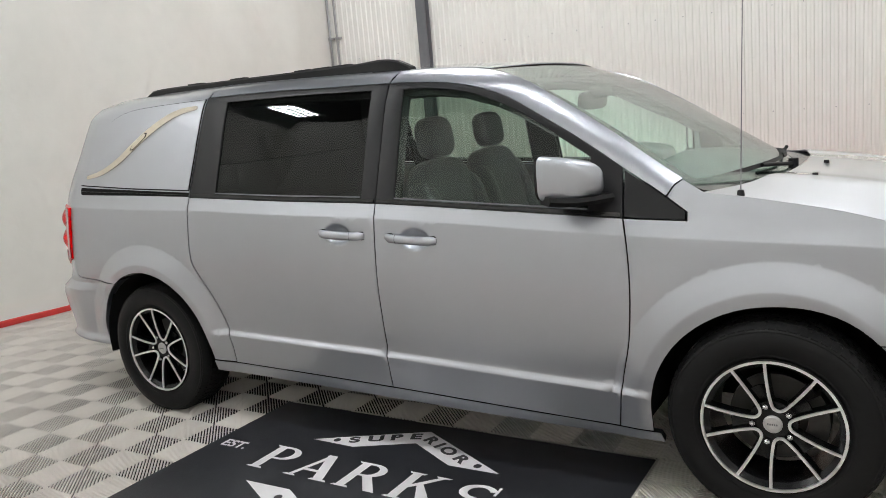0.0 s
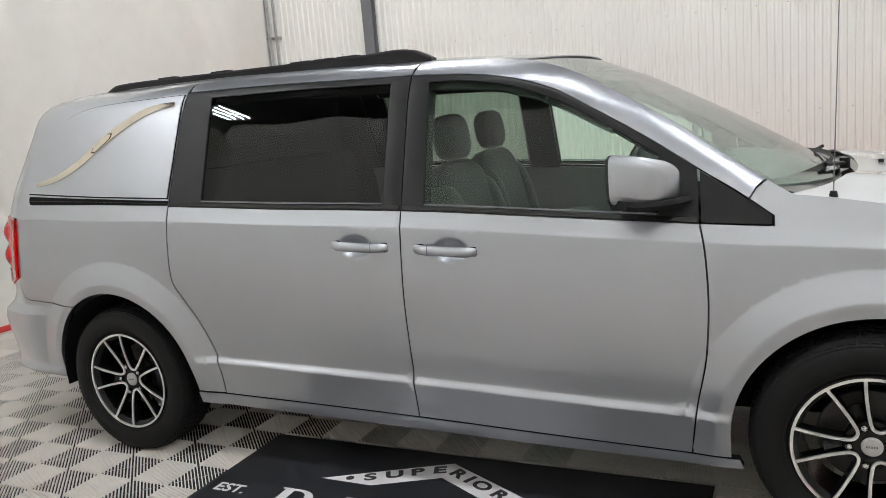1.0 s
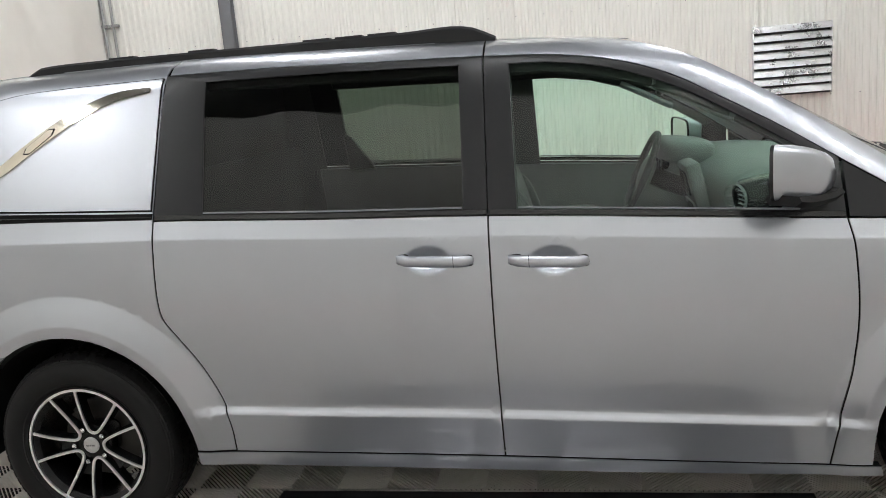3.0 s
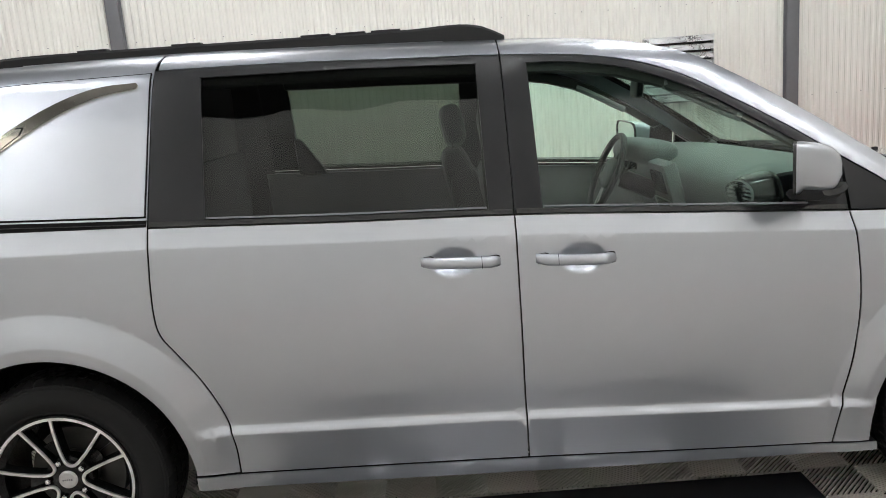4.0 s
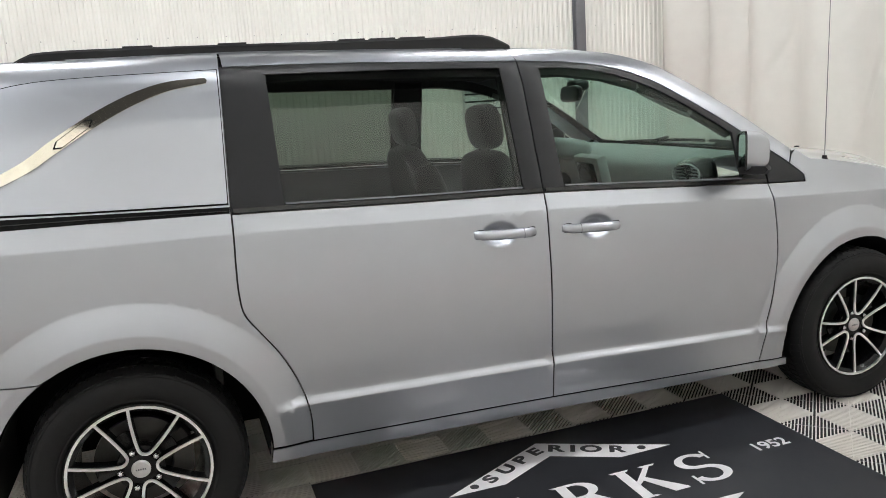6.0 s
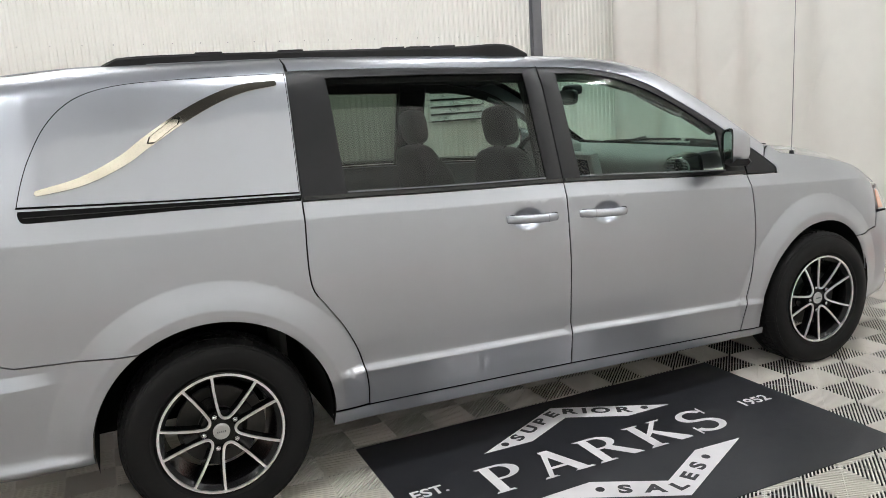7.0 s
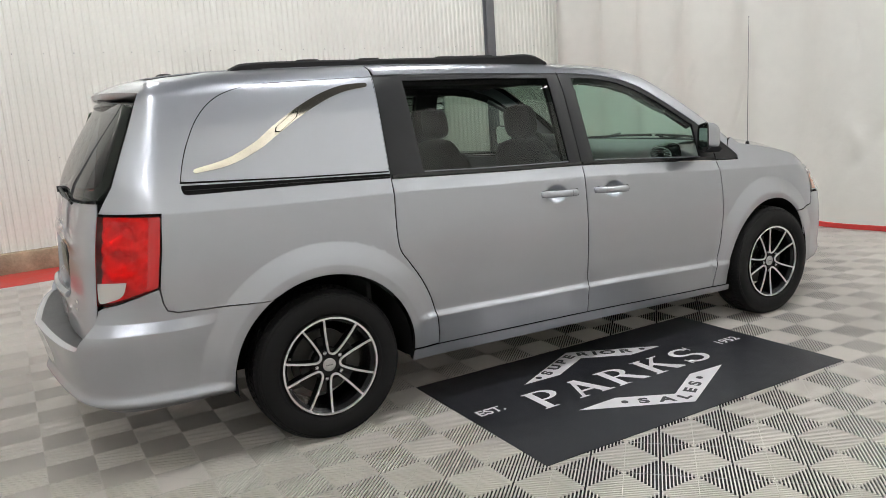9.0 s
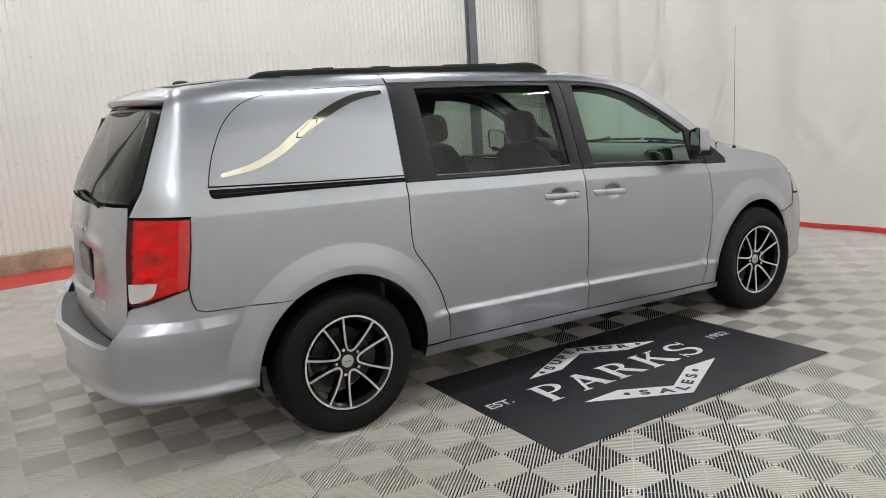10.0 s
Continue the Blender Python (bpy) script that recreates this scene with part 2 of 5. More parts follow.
column(-3.505)
column(3.99)

# conduits in the corner
for k, dx in enumerate((0.0, 0.11)):
    x = -4.97 + dx
    bm = bmesh.new()
    rod(bm, (x, wall_y(x) - 0.04, 0.3), (x, wall_y(x) - 0.04, CEIL), 0.016, 12)
    box(bm, x - 0.02, x + 0.06, wall_y(x) - 0.062, wall_y(x) - 0.005, 2.60, 2.63)
    tagged(part("conduit", bm, M_CONDUIT), "thin galvanised conduit clamped to the metal wall", "pipe", "conduits")


def curtain(name, plan, seed, label, flare, top=TARP_TOP):
    """A hanging tarp along a plan line: broad soft folds and a few creases."""
    rng = random.Random(seed)
    line = curve_of(plan, 80)
    waves = [(rng.uniform(0.016, 0.05), rng.uniform(0.5, 3.4), rng.uniform(0, 6.28)) for _ in range(8)]
    dents = [(rng.uniform(0.1, 0.95), rng.uniform(0.7, 2.9), rng.uniform(-0.035, 0.035), rng.uniform(0.035, 0.10), rng.uniform(0.06, 0.30), rng.uniform(-0.8, 0.8)) for _ in range(44)]
    total = sum((Vector(a) - Vector(b)).length for a, b in zip(line, line[1:]))
    zs = [top * (i / 90) ** 1.25 for i in range(91)]
    rows = []
    for z in zs:
        row, s = [], 0.0
        for i, p in enumerate(line):
            a, b = Vector(line[max(0, i - 1)]), Vector(line[min(len(line) - 1, i + 1)])
            s += (Vector(p) - Vector(line[i - 1])).length if i else 0
            t = (b - a).normalized()
            nrm = Vector((t.y, -t.x))
            d = sum(w[0] * math.sin(w[1] * 2.2 * s + w[2] + 0.18 * math.sin(z * 1.3 + w[2])) for w in waves) * (0.35 + 0.22 * z)
            for u, dz, amp, rx, rz, sl in dents:
                ex = (s - u * total - sl * (z - dz)) / rx
                ez = (z - dz) / rz
                if ex * ex + ez * ez < 6:
                    d += amp * math.exp(-ex * ex - ez * ez)
            d += flare * math.exp(-z / 0.12) * math.sin(s * 5 + 1)
            row.append((p[0] + nrm.x * d, p[1] + nrm.y * d, z + 0.004))
        rows.append(row)
    bm = bmesh.new()
    grid_sheet(bm, rows)
    thicken(bm, 0.003)
    ob = tagged(part(name, bm, M_TARP, smooth=80), label, "curtain", "tarp curtains")
    bm = bmesh.new()
    sweep(bm, [(r[0], r[1], 0.028) for r in rows[0]], [(-0.022, -0.026), (0.012, -0.026), (0.012, 0.02), (-0.008, 0.034), (-0.022, 0.03)])
    part("hem", bm, M_RED, ob, "red painted strip along the bottom edge")
    return ob


curtain("tarp_curtain", [(5.44, 6.08), (5.08, 4.0), (4.66, 1.8), (4.55, 0.6), (4.66, -0.4), (4.85, -2.2), (5.0, -5.2)], 4, "white vinyl tarp curtain hanging to the floor with red hem", 0.01)
curtain("tarp_curtain", [(-5.0, -5.2), (-4.85, -3.0), (-4.76, -1.0), (-4.7, 0.0), (-4.62, 0.6), (-4.75, 2.2), (-5.0, 4.2), (-5.06, 5.14)], 9, "creased white vinyl tarp curtain hanging beside the metal wall", 0.01, 4.6)

curtain("tarp_curtain", [(6.3, -5.3), (3.0, -5.25), (0.0, -5.2), (-3.0, -5.25), (-6.3, -5.3)], 12, "white vinyl tarp curtain hanging across the hall", 0.01)

# red band painted on the floor along the wall
bm = bmesh.new()
rows = [[(x, wall_y(x) - 0.9, 0.003) for x in (-5.0, -2.5, 0, 2.5, 5.3)], [(x, wall_y(x) - 0.13, 0.003) for x in (-5.0, -2.5, 0, 2.5, 5.3)]]
grid_sheet(bm, rows)
r = bmesh.ops.extrude_face_region(bm, geom=bm.faces[:])
for v in [g for g in r["geom"] if isinstance(g, bmesh.types.BMVert)]:
    v.co.z -= 0.014
bmesh.ops.recalc_face_normals(bm, faces=bm.faces[:])
tagged(part("red_floor_border", bm, M_RED, smooth=0), "red painted border strip on the floor along the wall", "floor border", kind="structure")


def wall_vent(x0, x1, z0, z1):
    """A louvred cover of bright tread plate on the wall."""
    root = new("wall_vent")
    tagged(root, "bright tread-plate louvred vent cover on the metal wall", "vent")
    yw = wall_y((x0 + x1) / 2) - 0.012
    root.location = ((x0 + x1) / 2, yw, z0)
    w, h = (x1 - x0) / 2, z1 - z0
    bm = bmesh.new()
    box(bm, -w, w, -0.03, 0.0, 0, h, bevel=0.003)
    part("backing", bm, M_DARK_STEEL, root)
    n = 8
    for i in range(n):
        bm = bmesh.new()
        za, zb = h * i / n, h * (i + 1) / n
        cut = 0.020
        prof = [(-0.04, zb), (-0.070, zb - 0.006), (-0.092, za + cut + 0.018), (-0.098, za + cut + 0.002), (-0.092, za + cut), (-0.082, za + cut + 0.014), (-0.04, zb - 0.014)]
        grid_sheet(bm, [[(-w, a, b) for a, b in prof + prof[:1]], [(w, a, b) for a, b in prof + prof[:1]]])
        for c in range(22):
            for r_ in range(2):
                u = -w + (c + 0.5 + 0.5 * (r_ % 2)) * 2 * w / 22.5
                f = 0.3 + 0.4 * r_
                p = Vector((u, -0.070 - 0.022 * f - 0.002, zb - 0.006 + (za + cut + 0.024 - zb) * f))
                bmesh.ops.create_cone(bm, cap_ends=True, segments=4, radius1=0.011, radius2=0.002, depth=0.006, matrix=Matrix.Translation(p) @ pose(0, 0, 0, 75, 0, 0) @ Matrix.Diagonal((1.0, 0.35, 1, 1)))
        part("louvre", bm, M_DIAMOND, root)
    for sx in (-1, 1):
        bm = bmesh.new()
        box(bm, sx * w - 0.004, sx * w + 0.004, -0.104, 0.0, 0, h, bevel=0.001)
        part("side_plate", bm, M_DIAMOND, root)
    return root


wall_vent(2.235, 3.03, 1.215, 1.965)


# ---- ceiling lamps ----
def high_bay(x, y, rot):
    root = new("ceiling_lamp")
    tagged(root, "white linear high-bay lamp with bright tubes under the ceiling", "ceiling lamp", "high-bay lamps")
    root.matrix_basis = pose(x, y, LAMP_Z, 0, 0, rot)
    bm = bmesh.new()
    for k in range(4):
        box(bm, -0.57, 0.57, -0.225 + 0.14 * k, -0.195 + 0.14 * k, 0.034, 0.06, bevel=0.004)
    for sx in (-0.45, 0.45):
        box(bm, sx - 0.03, sx + 0.03, -0.25, 0.25, 0.06, 0.10, bevel=0.006)
    part("housing", bm, M_FIXTURE, root)
    for sx in (-0.45, 0.45):
        bm = bmesh.new()
        rod(bm, (sx, 0, 0.09), (sx, 0, CEIL - LAMP_Z), 0.004, 6)
        part("hanger", bm, M_CONDUIT, root)
    for k in range(4):
        bm = bmesh.new()
        rod(bm, (-0.54, -0.21 + 0.14 * k, 0.012), (0.54, -0.21 + 0.14 * k, 0.012), 0.020, 8)
        part("tube", bm, M_TUBE, root, "glowing lamp tube")
    return root


# first two follow window reflections; the other five are unseen, added to even the light
LAMPS = [(-6.6, -5.8, 90), (5.7, -5.1, 90), (-4.5, -2.6, 0), (3.5, -2.3, 0), (0.0, -2.5, 0), (-2.6, 3.2, 0), (2.6, 3.2, 0)]
first = high_bay(*LAMPS[0])
for x, y, turn in LAMPS[1:]:
    copy_thing(first, pose(x, y, LAMP_Z, 0, 0, turn))


# ---- the minivan: skin of the body ----
from mathutils.geometry import delaunay_2d_cdt

YC = 0.04  # the van's middle plane
HUBS = [(-1.543, 0.350), (1.543, 0.352)]
W0 = 0.978
inset = spline([(-2.05, 0.032), (-1.7, 0.010), (-1.3, 0.0), (0.2, 0.0), (1.05, 0.020), (1.5, 0.062), (1.75, 0.095)])
REAR = curve_of([(-2.05, W0 - 0.032), (-2.23, 0.918), (-2.38, 0.84), (-2.463, 0.745), (-2.505, 0.58), (-2.525, 0.3), (-2.53, 0.0)], 12)
FRONT = curve_of([(1.75, W0 - 0.095), (1.95, 0.874), (2.12, 0.853), (2.28, 0.782), (2.41, 0.62), (2.48, 0.36), (2.50, 0.0)], 12)


def run_of(line):
    s = [0.0]
    for a, b in zip(line, line[1:]):
        s.append(s[-1] + math.hypot(b[0] - a[0], b[1] - a[1]))
    return s


REAR_S, FRONT_S = run_of(REAR), run_of(FRONT)
S_REAR, S_FRONT = -2.05 - REAR_S[-1], 1.75 + FRONT_S[-1]


def plan(s):
    """The plan line: x and distance from the middle plane, and its outward normal; past the ends it runs on round the other side."""
    if s < S_REAR or s > S_FRONT:
        x, y, n = plan(2 * (S_REAR if s < 0 else S_FRONT) - s)
        return x, -y, Vector((n.x, -n.y))
    if s < -2.05:
        line, run, q = REAR, REAR_S, -2.05 - s
    elif s > 1.75:
        line, run, q = FRONT, FRONT_S, s - 1.75
    else:
        d = (inset(s + 0.01) - inset(s - 0.01)) / 0.02
        n = Vector((d, 1.0)).normalized()
        for end, start in ((-2.05, -1.88), (1.75, 1.60)):
            k = smoothstep(start, end, s)
            if 0.0 < k and s * end > 0:
                n = (n * (1 - k) + plan(end * 1.000001)[2] * k).normalized()
        return s, W0 - inset(s), n
    q = min(q, run[-1])
    x, y = float(np.interp(q, run, [p[0] for p in line])), float(np.interp(q, run, [p[1] for p in line]))
    e = 0.03
    qa, qb = max(0, q - e), min(run[-1], q + e)
    ax, ay = np.interp(qa, run, [p[0] for p in line]), np.interp(qa, run, [p[1] for p in line])
    bx, by = np.interp(qb, run, [p[0] for p in line]), np.interp(qb, run, [p[1] for p in line])
    t = Vector((float(bx - ax), float(by - ay))).normalized()
    n = Vector((t.y, -t.x)) if s < -2.05 else Vector((-t.y, t.x))
    if n.x * (1 if s > 0 else -1) < -0.2 or n.y < -0.2:
        n = -n
    return x, y, n


def s_at(x):
    """Where on the plan line the side has that x."""
    if x < -2.05:
        return -2.05 - float(np.interp(-x, [-p[0] for p in REAR], REAR_S))
    if x > 1.75:
        return 1.75 + float(np.interp(x, [p[0] for p in FRONT], FRONT_S))
    return x


belt = spline([(-2.3, 1.198), (-1.62, 1.180), (-1.155, 1.171), (-0.56, 1.145), (-0.017, 1.126), (0.68, 1.081), (1.054, 1.055), (1.27, 1.042), (2.4, 0.97)])
sill = spline([(-1.6, 0.345), (-1.115, 0.335), (-0.01, 0.310), (1.163, 0.263), (1.6, 0.25)])
crest = spline([(-2.3, 1.665), (-2.1, 1.692), (-1.8, 1.71), (-1.13, 1.712), (-0.6, 1.70), (-0.01, 1.68), (0.4, 1.66), (1.3, 1.62)])
SIDE = spline([(0.10, -0.11), (0.20, -0.085), (0.235, -0.062), (0.29, -0.038), (0.31, -0.033), (0.445, -0.0124), (0.4530, -0.0106), (0.4556, -0.0113), (0.4774, -0.0236), (0.4800, -0.0243), (0.49, -0.0238),
               (0.58, -0.014), (0.80, 0.0), (0.93, -0.006), (1.0, -0.0115), (1.0605, -0.01715), (1.0645, -0.0180), (1.0685, -0.0196), (1.125, -0.0400), (1.165, -0.053), (1.30, -0.100),
               (1.56, -0.195), (1.595, -0.213), (1.625, -0.240), (1.65, -0.275), (1.668, -0.32), (1.675, -0.36)])
PLAIN = spline([(0.10, -0.11), (0.20, -0.085), (0.235, -0.062), (0.29, -0.038), (0.31, -0.034), (0.40, -0.0255), (0.49, -0.0205), (0.58, -0.014), (0.80, 0.0)])
TAIL = spline([(0.2, -0.05), (0.4, 0.0), (0.59, 0.02), (0.8, 0.0), (0.935, -0.012), (1.10, -0.035), (1.23, -0.068), (1.4, -0.155), (1.55, -0.255), (1.65, -0.335), (1.70, -0.43)])
NOSE = spline([(0.15, -0.09), (0.3, -0.02), (0.5, 0.0), (0.7, -0.01), (0.80, -0.045), (0.88, -0.085), (0.94, -0.135), (1.0, -0.22)])


def level(x, z):
    return float(np.interp(z, [0.0, sill(x), belt(x), crest(x), crest(x) + 0.2], [0.0, 0.31, 1.125, 1.675, 1.875]))


def flare(x, z):
    """The wheel arches' swell."""
    d = 0.0
    for hx, hz in HUBS:
        r = math.hypot(x - hx, max(0.0, z - hz))
        lo, hi = (0.478, 0.578) if hx < 0 else (0.456, 0.550)
        if r < hi:
            t = min(1.0, (hi - r) / (hi - lo))
            d = max(d, 0.031 * (0.85 * t + 0.15 * t * t * (3 - 2 * t)) - 0.005 * smoothstep(0.445, 0.405, r))
    return d * (0.3 + 0.7 * smoothstep(0.27, 0.50, z))


def skin(s, z, off=0.0, extra=None):
    """A point of the van's right side, off metres outside the skin."""
    x, y, n = plan(s)
    s = 2 * S_REAR - s if s < S_REAR else 2 * S_FRONT - s if s > S_FRONT else s
    w = level(max(-2.3, min(1.9, x)), z)
    d = SIDE(w)
    if w < 0.58 and (x < -1.02 or x > 1.08):
        k = smoothstep(-1.02, -1.11, x) + smoothstep(1.09, 1.19, x)
        d += (PLAIN(w) - d) * k
    if s < -2.1:
        k = smoothstep(-2.12, -2.62, s)
        d = d * (1 - k) + TAIL(z) * k
    elif s > 1.8:
        k = smoothstep(1.85, 2.3, s)
        d = d * (1 - k) + NOSE(z) * k
    if -2.2 < x < 2.2:
        d += flare(x, z)
    d += off
    if extra:
        d += extra(s, z)
    return Vector((x + n.x * d, YC - (y + n.y * d), z))


def skin_normal(s, z, off, extra):
    e = 0.0025
    a = skin(s + e, z, off, extra) - skin(s - e, z, off, extra)
    b = skin(s, z + e, off, extra) - skin(s, z - e, off, extra)
    n = a.cross(b)
    return n.normalized() if n.length > 1e-12 else Vector((0, -1, 0))


def shrink(poly, d):
    """Insets a 2D outline by d."""
    area = sum(poly[i - 1][0] * poly[i][1] - poly[i][0] * poly[i - 1][1] for i in range(len(poly)))
    if area < 0:
        poly = poly[::-1]
    out, n = [], len(poly)
    for i in range(n):
        p, a, b = Vector(poly[i]), Vector(poly[i - 1]), Vector(poly[(i + 1) % n])
        t1, t2 = (p - a).normalized(), (b - p).normalized()
        n1, n2 = Vector((-t1.y, t1.x)), Vector((-t2.y, t2.x))
        m = n1 + n2
        m = m.normalized() if m.length > 1e-6 else n1
        k = d / max(0.5, m.dot(n1))
        out.append(tuple(p + m * k))
    return out


def clean(poly):
    out = []
    for p in poly:
        if not out or math.hypot(p[0] - out[-1][0], p[1] - out[-1][1]) > 1e-4:
            out.append((p[0], p[1]))
    if math.hypot(out[0][0] - out[-1][0], out[0][1] - out[-1][1]) < 1e-4:
        out.pop()
    return out


CREASE = (0.445, 0.4522, 0.4543, 0.4565, 0.467, 0.4765, 0.4787, 0.4808, 0.49)
SHOULDER = (1.045, 1.055, 1.0602, 1.0645, 1.0688, 1.074, 1.085)
RINGS = ((0.006, -0.003, -0.012, -0.05, -0.088, -0.0965, -0.106, -0.12), (0.006, -0.003, -0.012, -0.047, -0.082, -0.0905, -0.10, -0.115))


def skin_mesh(poly, off=0.0, extra=None, step=0.05, depth=0.030, gap=0.0028, left=False, crease=False, fine=(), seal=True, lines=()):
    """A mesh of the piece of skin inside a 2D outline (s, z), with its edges turned in."""
    poly = shrink(clean(poly), gap)
    dense = []
    for a, b in zip(poly, poly[1:] + poly[:1]):
        n = max(1, int(math.hypot(b[0] - a[0], b[1] - a[1]) / step + 0.5))
        dense += [(a[0] + (b[0] - a[0]) * k / n, a[1] + (b[1] - a[1]) * k / n) for k in range(n)]
    nb = len(dense)
    edge_a = np.array(dense)
    edge_b = np.roll(edge_a, -1, axis=0)
    x0, z0 = edge_a.min(axis=0)
    x1, z1 = edge_a.max(axis=0)

    def rim_distance(p):
        ab, ap = edge_b - edge_a, np.array(p) - edge_a
        t = np.clip((ap * ab).sum(axis=1) / np.maximum((ab * ab).sum(axis=1), 1e-12), 0, 1)
        return float(np.sqrt(((ap - ab * t[:, None]) ** 2).sum(axis=1)).min())

    inner = []
    for k in range(int(math.floor(x0 / step)), int(math.ceil(x1 / step)) + 1):
        for m in range(int(math.floor(z0 / step)) - 2, int(math.ceil(z1 / step)) + 3):
            p = (k * step, m * step - 0.035 * k * step)
            if x0 < p[0] < x1 and z0 < p[1] < z1:
                w = level(max(-2.3, p[0]), p[1])
                if crease and (0.430 < w < 0.502 and crease is True or 1.038 < w < 1.092):
                    continue
                if any(lo - 0.03 < math.hypot(p[0] - h[0], p[1] - h[1]) < hi + 0.012 and p[1] > h[1] - 0.05 for h, lo, hi in zip(HUBS, (0.478, 0.456), (0.578, 0.550))):
                    continue
                if any(f[0] < p[0] < f[1] and f[2] < p[1] < f[3] for f in fine):
                    continue
                inner.append((p, 0.35 * step))
        if crease and x0 < k * step < x1:
            x = k * step
            for w in (CREASE if crease is True else ()) + SHOULDER:
                xx = plan(x)[0]
                inner.append(((x, float(np.interp(w, [0.31, 1.125], [sill(xx), belt(xx)]))), 0.006))
    for h, hi, ring in zip(HUBS, (0.578, 0.550), RINGS):
        for d in ring:
            for k in range(64):
                p = (h[0] + (hi + d) * math.cos(k * 0.05), h[1] + (hi + d) * math.sin(k * 0.05))
                if x0 < p[0] < x1 and z0 < p[1] < z1:
                    inner.append((p, 0.004))
    for z in lines:
        for k in range(int(math.floor(x0 / step)), int(math.ceil(x1 / step)) + 1):
            if x0 < k * step < x1 and z0 < z < z1:
                inner.append(((k * step, z), 0.005))
    for f0, f1, f2, f3, st in fine:
        for k in range(int((f1 - f0) / st) + 1):
            for m in range(int((f3 - f2) / st) + 1):
                inner.append(((f0 + k * st, f2 + m * st), 0.006))
    pts = [Vector(p) for p in dense] + [Vector(p) for p, d in inner if rim_distance(p) > d]
    res = delaunay_2d_cdt(pts, [], [list(range(nb))], 1, 1e-7)
    flat, tris = res[0], res[2]
    verts, norms, faces = [], [], []
    for v in flat:
        verts.append(skin(v.x, v.y, off, extra))
        norms.append(skin_normal(v.x, v.y, off, extra))
    count, used = {}, {}
    for t in tris:
        a, b, c = (flat[k] for k in t)
        t = list(t) if (b - a).x * (c - a).y - (b - a).y * (c - a).x > 0 else list(t)[::-1]
        if abs((b - a).x * (c - a).y - (b - a).y * (c - a).x) < 2e-8:
            continue
        faces.append(t)
        for k in range(3):
            count[(t[k], t[(k + 1) % 3])] = 1
    for t in faces:
        for k in t:
            used.setdefault(k, len(used))
    faces = [[used[k] for k in t] for t in faces]
    count = {(used[i], used[j]): 1 for i, j in count}
    verts, norms = [verts[k] for k in used], [norms[k] for k in used]
    rim, out = [e for e in count if (e[1], e[0]) not in count], {}
    for i, j in rim:
        o = (verts[j] - verts[i]).normalized().cross((norms[i] + norms[j]).normalized())
        for k in (i, j):
            out[k] = out.get(k, Vector()) + o
    twin, lip = {}, min(0.004, depth * 0.5)
    for k, o in out.items():
        twin[k] = len(verts)
        verts += [verts[k], verts[k] - norms[k] * lip, verts[k] - norms[k] * lip, verts[k] - norms[k] * depth]
        norms += [o.normalized() if o.length > 1e-6 else Vector((0, 0, 1))] * 4
    skin_faces = len(faces) + len(rim)
    for i, j in rim:
        faces.append([twin[j], twin[i], twin[i] + 1, twin[j] + 1])
    for i, j in rim:
        faces.append([twin[j] + 2, twin[i] + 2, twin[i] + 3, twin[j] + 3])
    if left:
        verts = [Vector((v.x, 2 * YC - v.y, v.z)) for v in verts]
        norms = [Vector((n.x, -n.y, n.z)) for n in norms]
        faces = [f[::-1] for f in faces]
    me = bpy.data.meshes.new("panel")
    me.from_pydata([tuple(v) for v in verts], [], faces)
    me.shade_smooth()
    me.normals_split_custom_set_from_vertices([tuple(n) for n in norms])
    # inner band of the turned-in edges goes black: rubber seal and painted-in gap shade
    if seal and depth > 0.015:
        me.polygons.foreach_set("material_index", [0] * skin_faces + [1] * (len(faces) - skin_faces))
    return me


VAN = new("minivan")
tagged(VAN, "silver-grey minivan with painted rear side panels parked on tiled floor", "minivan")


def panel(name, poly, material, parent, left=False, label="", **kw):
    me = skin_mesh(poly, left=left, **kw)
    me.name = name
    me.materials.append(material)
    me.materials.append(M_DARK if material is M_PAINT else material)
    ob = new(name, me)
    ob.parent = parent
    if label:
        ob["label"] = label
    return ob


def resample(line, n):
    s = run_of(line)
    return [(float(np.interp(s[-1] * i / n, s, [p[0] for p in line])), float(np.interp(s[-1] * i / n, s, [p[1] for p in line]))) for i in range(n + 1)]


def ring_mesh(outer, inner, off, off_in, left, depth=0.012, n=14):
    """A frame between two outlines, each given as four lines that run on round the loop."""
    lo, li = [], []
    for a, b in zip(outer, inner):
        k = max(2, int(n * max(run_of(a)[-1], 0.15)))
        lo += resample(a, k)[:-1]
        li += resample(b, k)[:-1]
    m = len(lo)
    bm = bmesh.new()
    sg = -1 if left else 1

    def at(p, o):
        v = skin(p[0], p[1], o)
        return (v.x, v.y if not left else 2 * YC - v.y, v.z)

    rings = []
    rings.append([bm.verts.new(at(p, off - depth)) for p in lo])
    rings.append([bm.verts.new(at(p, off - 0.001)) for p in lo])
    for t in (0.06, 0.5, 0.94):
        rings.append([bm.verts.new(at((a[0] + (b[0] - a[0]) * t, a[1] + (b[1] - a[1]) * t), off)) for a, b in zip(lo, li)])
    rings.append([bm.verts.new(at(p, off - 0.0015)) for p in li])
    rings.append([bm.verts.new(at(p, off_in)) for p in li])
    for r0, r1 in zip(rings, rings[1:]):
        for i in range(m):
            bm.faces.new((r0[i], r0[(i + 1) % m], r1[(i + 1) % m], r1[i]))
    bmesh.ops.recalc_face_normals(bm, faces=bm.faces[:])
    return bm


def along(f, a, b, n=10):
    return [(a + (b - a) * i / n, f(a + (b - a) * i / n)) for i in range(n + 1)]


